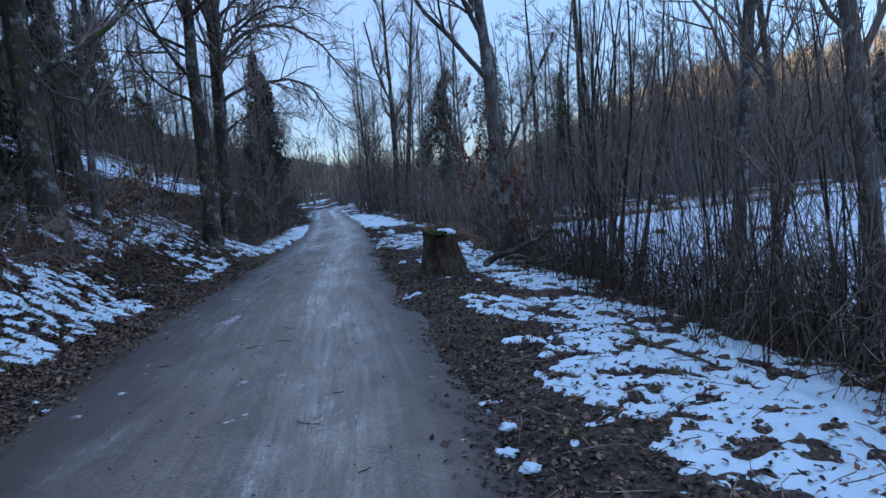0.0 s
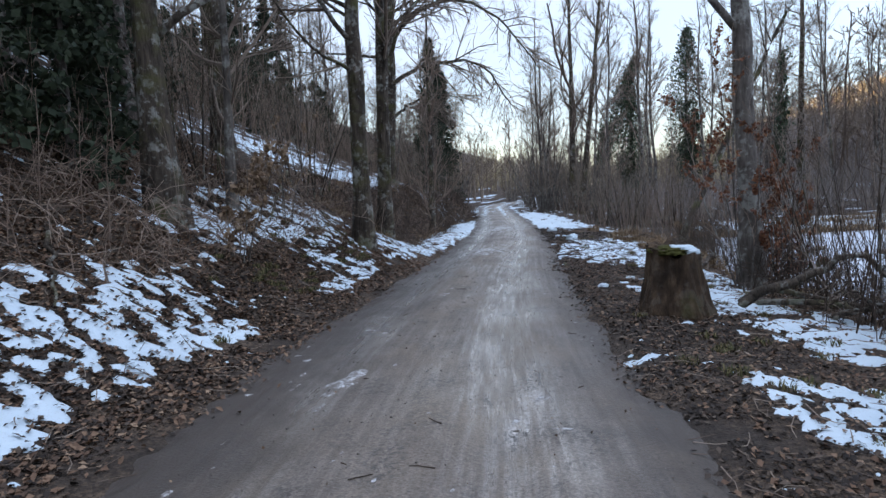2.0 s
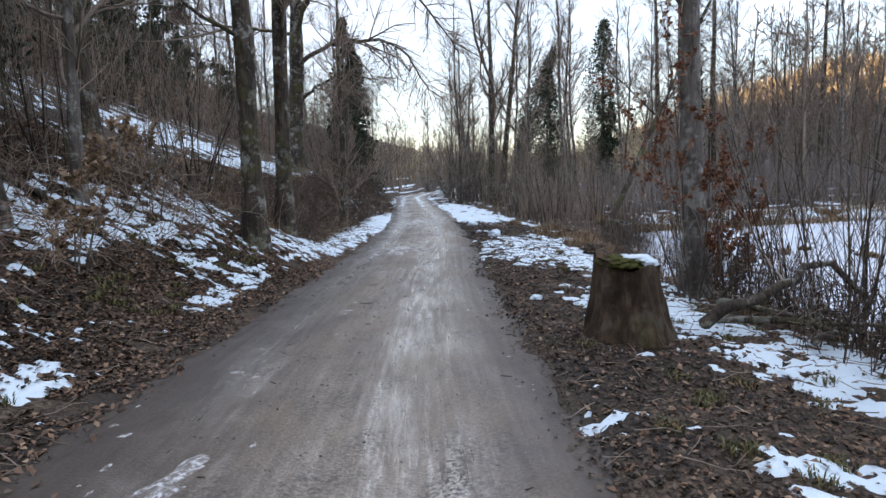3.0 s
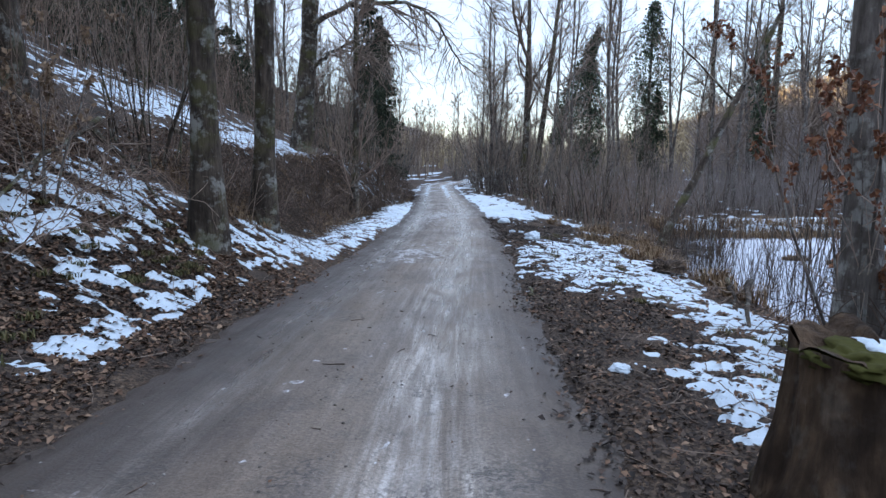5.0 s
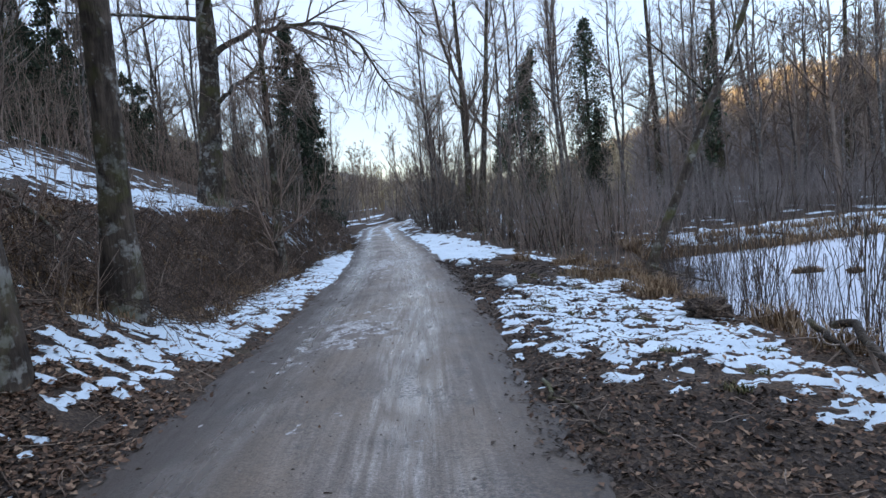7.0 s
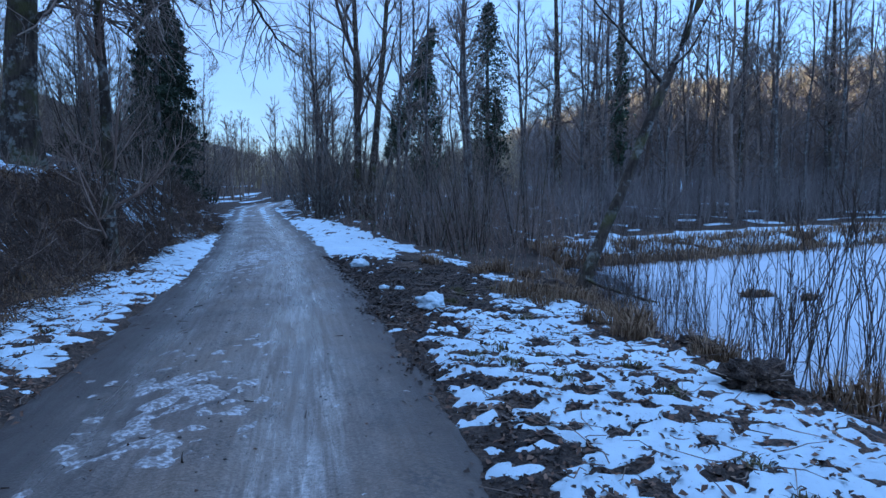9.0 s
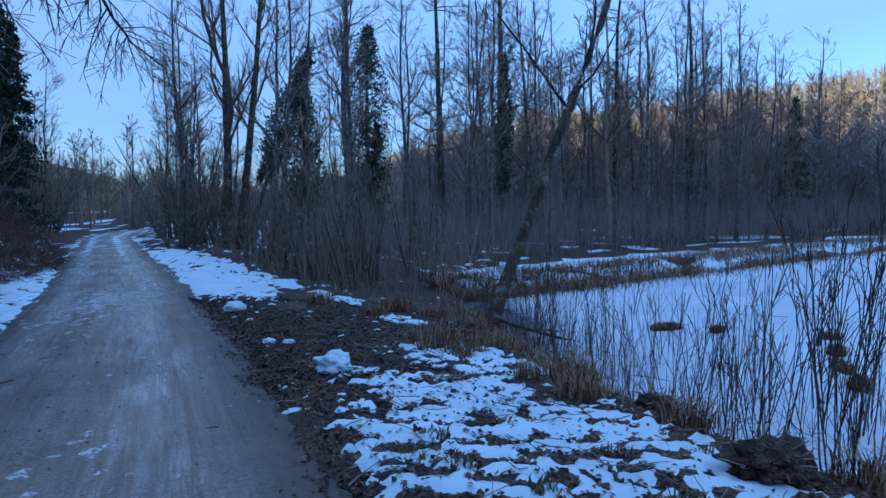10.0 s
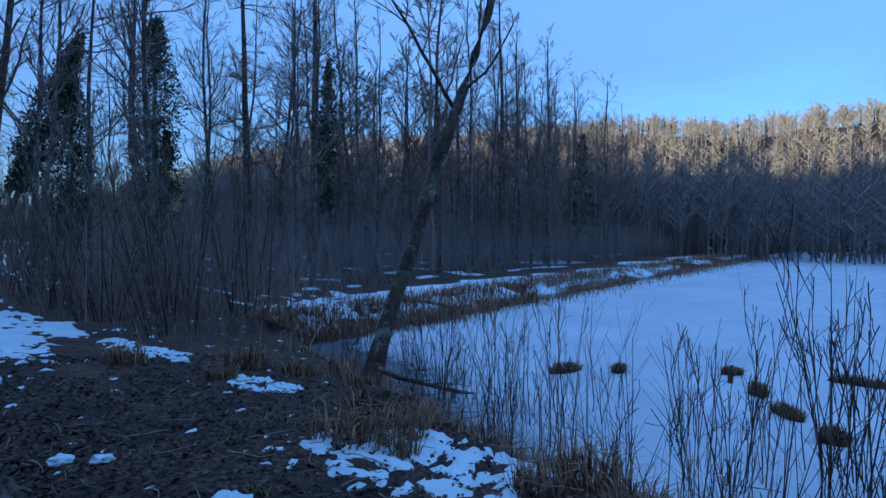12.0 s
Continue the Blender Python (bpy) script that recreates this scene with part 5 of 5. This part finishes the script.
def litter(name, label, n, side, reach, size, yr, mat, power=1.6):
    y = g.uniform(*yr, n)
    d = reach * g.uniform(0, 1, n) ** power + 0.1 + g.normal(0, 0.12, n) + 0.5 * (fbm(y * 0.9, y * 0 + side, 3, 105) - 0.5)
    x = edge_left(y) - d if side < 0 else edge_right(y) + d
    ok = (pond_depth(x, y) < -0.1) & (fbm(x * 1.3, y * 1.3, 3, 103) > 0.24)
    x, y = x[ok], y[ok]
    z = np.maximum(ground_z(x, y) + np.maximum(snow_height(x, y)[0], 0), road_z(x, y))
    bare = snow_height(x, y)[0] <= 0.004
    pick = bare | (g.uniform(0, 1, len(x)) < 0.15)
    x, y, z = x[pick], y[pick], z[pick]
    m = len(x)
    a = g.uniform(0, 2 * np.pi, m)
    tilt = g.normal(0, 0.35, (m, 2))
    L = (size * g.uniform(0.5, 1.3, m))[:, None]
    d = np.stack([np.cos(a), np.sin(a), tilt[:, 0]], -1)
    s = np.stack([-np.sin(a), np.cos(a), tilt[:, 1]], -1)
    c = np.stack([x, y, z + 0.012], -1)
    up = np.array([[0, 0, 1.0]])
    v = np.stack([c - d * L * 0.5, c + s * L * 0.32 + up * L * 0.16, c + d * L * 0.5, c - s * L * 0.32 + up * L * 0.14], 1).reshape(-1, 3)
    i = np.arange(m)[:, None] * 4
    tagged(new(name, mesh_of(name, v, np.concatenate([i + [[0, 1, 2]], i + [[0, 2, 3]]]), mat)), label, "leaves", kind="stuff")


litter("leaf_litter", "sodden dark leaves along the lane", 17000, -1, 1.7, 0.05, (2, 15.8), LEAF_WET, 0.8)
litter("leaf_litter", "brown dead leaves covering the slope", 76000, -1, 5.6, 0.055, (2, 17), LEAF_DEAD, 0.9)
litter("leaf_litter", "a few dead leaves on the snowy verge", 22000, -1, 4.4, 0.05, (15, 27), LEAF_DEAD, 0.9)
litter("leaf_litter", "sodden dark leaves trodden into the verge", 24000, 1, 1.9, 0.045, (1, 22.8), LEAF_WET, 1.2)
litter("leaf_litter", "brown dead leaves beside the lane", 20000, 1, 3.8, 0.05, (1, 22.8), LEAF_DEAD, 0.9)
litter("leaf_litter", "rotting dark leaves on the bare bank", 13000, 1, 3.6, 0.048, (22.4, 29), LEAF_WET)
n = 300
y = g.uniform(0.5, 26, n)
x = edge_left(y) + (edge_right(y) - edge_left(y)) * g.uniform(0.03, 0.97, n)
v, f = leaf_cloud(g, np.stack([x, y, road_z(x, y) + 0.006], -1), 0.024, 0.1)
tagged(new("leaf_litter", mesh_of("leaf_litter", v, f, LEAF_DEAD)), "scattered dead leaves trodden into the lane", "leaves", kind="stuff")
n = 2400
y = g.uniform(1, 28, n)
left = g.uniform(0, 1, n) < 0.45
d = 4.0 * g.uniform(0, 1, n) ** 1.4 - 0.5
x = np.where(left, edge_left(y) - d, edge_right(y) + d)
ok = pond_depth(x, y) < -0.1
x, y = x[ok], y[ok]
n = len(x)
a, ln = g.uniform(0, 2 * np.pi, n), g.uniform(0.06, 0.4, n)
p = np.zeros((n, 4, 3))
for q in range(4):
    p[:, q, 0], p[:, q, 1] = x + np.cos(a) * ln * (q / 3 - 0.5), y + np.sin(a) * ln * (q / 3 - 0.5)
    a = a + g.normal(0, 0.12, n)
    p[:, q, 2] = np.maximum(ground_z(p[:, q, 0], p[:, q, 1]) + np.maximum(0, snow_height(p[:, q, 0], p[:, q, 1])[0]), base_z(p[:, q, 1]) - 0.05) + 0.012 + g.uniform(0, 0.03, n)
v, f = tubes(p, np.linspace(0.005, 0.0025, 4)[None].repeat(n, 0), 3)
tagged(new("ground_twigs", mesh_of("ground_twigs", v, f, TWIG)), "small broken twigs strewn over the ground", "twigs", kind="stuff")


n = 80
y = g.uniform(1, 27, n)
x = edge_left(y) + (edge_right(y) - edge_left(y)) * np.clip(g.normal(0.5, 0.28, n), 0.05, 0.97)
a, ln = g.uniform(0, 2 * np.pi, n), 0.03 + 0.15 * g.uniform(0, 1, n) ** 2
p = np.zeros((n, 4, 3))
for q in range(4):
    p[:, q, 0], p[:, q, 1] = x + np.cos(a) * ln * (q / 3 - 0.5), y + np.sin(a) * ln * (q / 3 - 0.5)
    a = a + g.normal(0, 0.06, n)
    p[:, q, 2] = road_z(p[:, q, 0], p[:, q, 1]) + 0.004
v, f = tubes(p, np.linspace(0.005, 0.0025, 4)[None].repeat(n, 0), 4)
tagged(new("lane_twigs", mesh_of("lane_twigs", v, f, WITHY)), "small dark twigs lying on the lane", "twigs", kind="stuff")


# ---- far woods on the hills ----
def far_woods(name, label, az, rad, count, mat, seed, conifer=False, tall=1.0, k=13, thick=1.1):
    g = np.random.default_rng(seed)
    a = np.radians(g.uniform(*az, count))
    r = np.sqrt(g.uniform(rad[0] ** 2, rad[1] ** 2, count))
    x, y = r * np.sin(a) - 3, r * np.cos(a) + 20
    z = ground_z(x, y, False)
    h = tall * g.uniform(5, 8.5, count)
    foot = np.stack([x, y, z - 0.5], -1)
    trunk = np.stack([foot, foot + np.stack([g.normal(0, 0.3, count), g.normal(0, 0.3, count), h], -1)], 1)
    k = 30 if conifer else k
    t = g.uniform(0.12 if conifer else 0.25, 1.0, (count, k))
    b0 = foot[:, None] + np.array([0, 0, 1.0]) * (t * h[:, None])[..., None]
    q = g.uniform(0, 2 * np.pi, (count, k))
    w = (1.9 * (1.05 - t) if conifer else 2.2 * np.sin(np.pi * np.clip(t, 0.15, 0.92))) * g.uniform(0.6, 1.2, (count, k))
    b1 = b0 + np.stack([np.cos(q) * w, np.sin(q) * w, (-0.3 if conifer else 0.85) * w], -1)
    bp = np.stack([b0, b1], 2).reshape(-1, 2, 3)
    v, f = join([tubes(trunk, thick * np.array([[0.16, 0.04]]).repeat(count, 0), 3), tubes(bp, thick * np.array([[0.16, 0.05] if conifer else [0.1, 0.035]]).repeat(len(bp), 0), 3)])
    tagged(new(name, mesh_of(name, v, f, mat)), label, "woods", kind="stuff")


# sunlight and haze on these leafless woods are painted into their colours
far_woods("far_woods", "leafless woods covering the far hillside", (6, 88), (92, 262), 3300, FARWOOD_LIT, 201)
far_woods("far_woods", "dense young wood on the shaded foot of the hill", (14, 86), (60, 112), 1700, HAZEWOOD, 205, tall=1.45, k=26, thick=0.5)
far_woods("far_spruces", "scattered spruces on the far hillside", (8, 88), (120, 262), 200, FARPINE, 202, True)
far_woods("far_woods", "leafless woods on the low ridge ahead", (-62, -15), (80, 220), 1500, FARWOOD_LIT, 203)
far_woods("far_woods", "thin leafless woods beyond the bend of the lane", (-17, 8), (100, 190), 330, FARWOOD_LIT, 206)
far_woods("far_spruces", "dark spruces on the low ridge ahead", (-60, -24), (70, 200), 130, FARPINE, 204, True)

# stones and grit trodden out of the lane
g = np.random.default_rng(401)
n = 3600
y = 0.5 + 26 * g.uniform(0, 1, n) ** 1.2
x = edge_left(y) + (edge_right(y) - edge_left(y)) * np.where(g.uniform(0, 1, n) < 0.5, g.normal(0.44, 0.1, n), g.uniform(0.02, 0.98, n))
rad = 0.003 + 0.010 * g.uniform(0, 1, n) ** 6
octa = np.array([[1, 0, 0], [0, 1, 0], [-1, 0, 0], [0, -1, 0], [0, 0, 0.7], [0, 0, -0.7]])
face = np.array([[0, 1, 4], [1, 2, 4], [2, 3, 4], [3, 0, 4], [1, 0, 5], [2, 1, 5], [3, 2, 5], [0, 3, 5]])
v = (octa[None] * g.uniform(0.6, 1.4, (n, 6, 1)) * rad[:, None, None] + np.stack([x, y, road_z(x, y) + rad * 0.3], -1)[:, None]).reshape(-1, 3)
f = (face[None] + 6 * np.arange(n)[:, None, None]).reshape(-1, 3)
tagged(new("gravel", mesh_of("gravel", v, f, STONE, True)), "loose grey and dark stones on the lane", "gravel", kind="stuff")

# brambles on the steep face of the bank and in the brush by the pond
def brambles(seed, x, y, az, fall, high, mat, label):
    g = np.random.default_rng(seed)
    n = len(x)
    ln, h = g.uniform(0.5, 1.4, n), g.uniform(*high, n)
    s = np.linspace(0, 1, 7)
    p = np.zeros((n, 7, 3))
    p[:, :, 0] = x[:, None] + np.cos(az)[:, None] * ln[:, None] * s
    p[:, :, 1] = y[:, None] + np.sin(az)[:, None] * ln[:, None] * s
    p[:, :, 2] = ground_z(x, y)[:, None] + h[:, None] * 4 * s * (1 - s) - (ln * fall)[:, None] * s
    p += g.normal(0, 0.025, p.shape)
    p2, r2 = sprout(g, p, np.full((n, 7), 0.006), 5, 0.45, 50, 0.0, 3, 0.15, 0.7)
    v, f = join([tubes(p, np.linspace(0.008, 0.003, 7)[None].repeat(n, 0), 3), tubes(p2, np.maximum(r2, 0.0035), 3)])
    tagged(new("brambles", mesh_of("brambles", v, f, mat)), label, "brambles", kind="stuff")


g = np.random.default_rng(301)
y = g.uniform(18.0, 41, 900)
brambles(302, edge_left(y) - g.uniform(1.3, 3.3, 900) + 1.0 * step(29, 38, y), y, g.uniform(-0.9, 0.9, 900), 0.55, (0.12, 0.4), WITHY, "bare arching brambles over the bank's face")
y = g.uniform(1.5, 15.5, 640)
x = np.interp(y, TY, SHORE) - g.uniform(-0.3, 1.2, 640)
brambles(303, x, y, g.uniform(0, 6.28, 640), 0.1, (0.2, 1.1), WITHY, "dark tangle of bare brambles above the pond")
y = g.uniform(3.2, 8.0, 620)
brambles(305, np.interp(y, TY, SHORE) - g.uniform(-0.4, 0.9, 620), y, g.uniform(0, 6.28, 620), 0.0, (0.3, 1.3), TWIG, "dense dark thorn brush on the pond's shore")
y = g.uniform(8.5, 17, 260)
brambles(304, edge_left(y) - g.uniform(1.8, 4.5, 260), y, g.uniform(0, 6.28, 260), -0.1, (0.1, 0.5), TWIG_RED, "low brambles among the leaves on the slope")
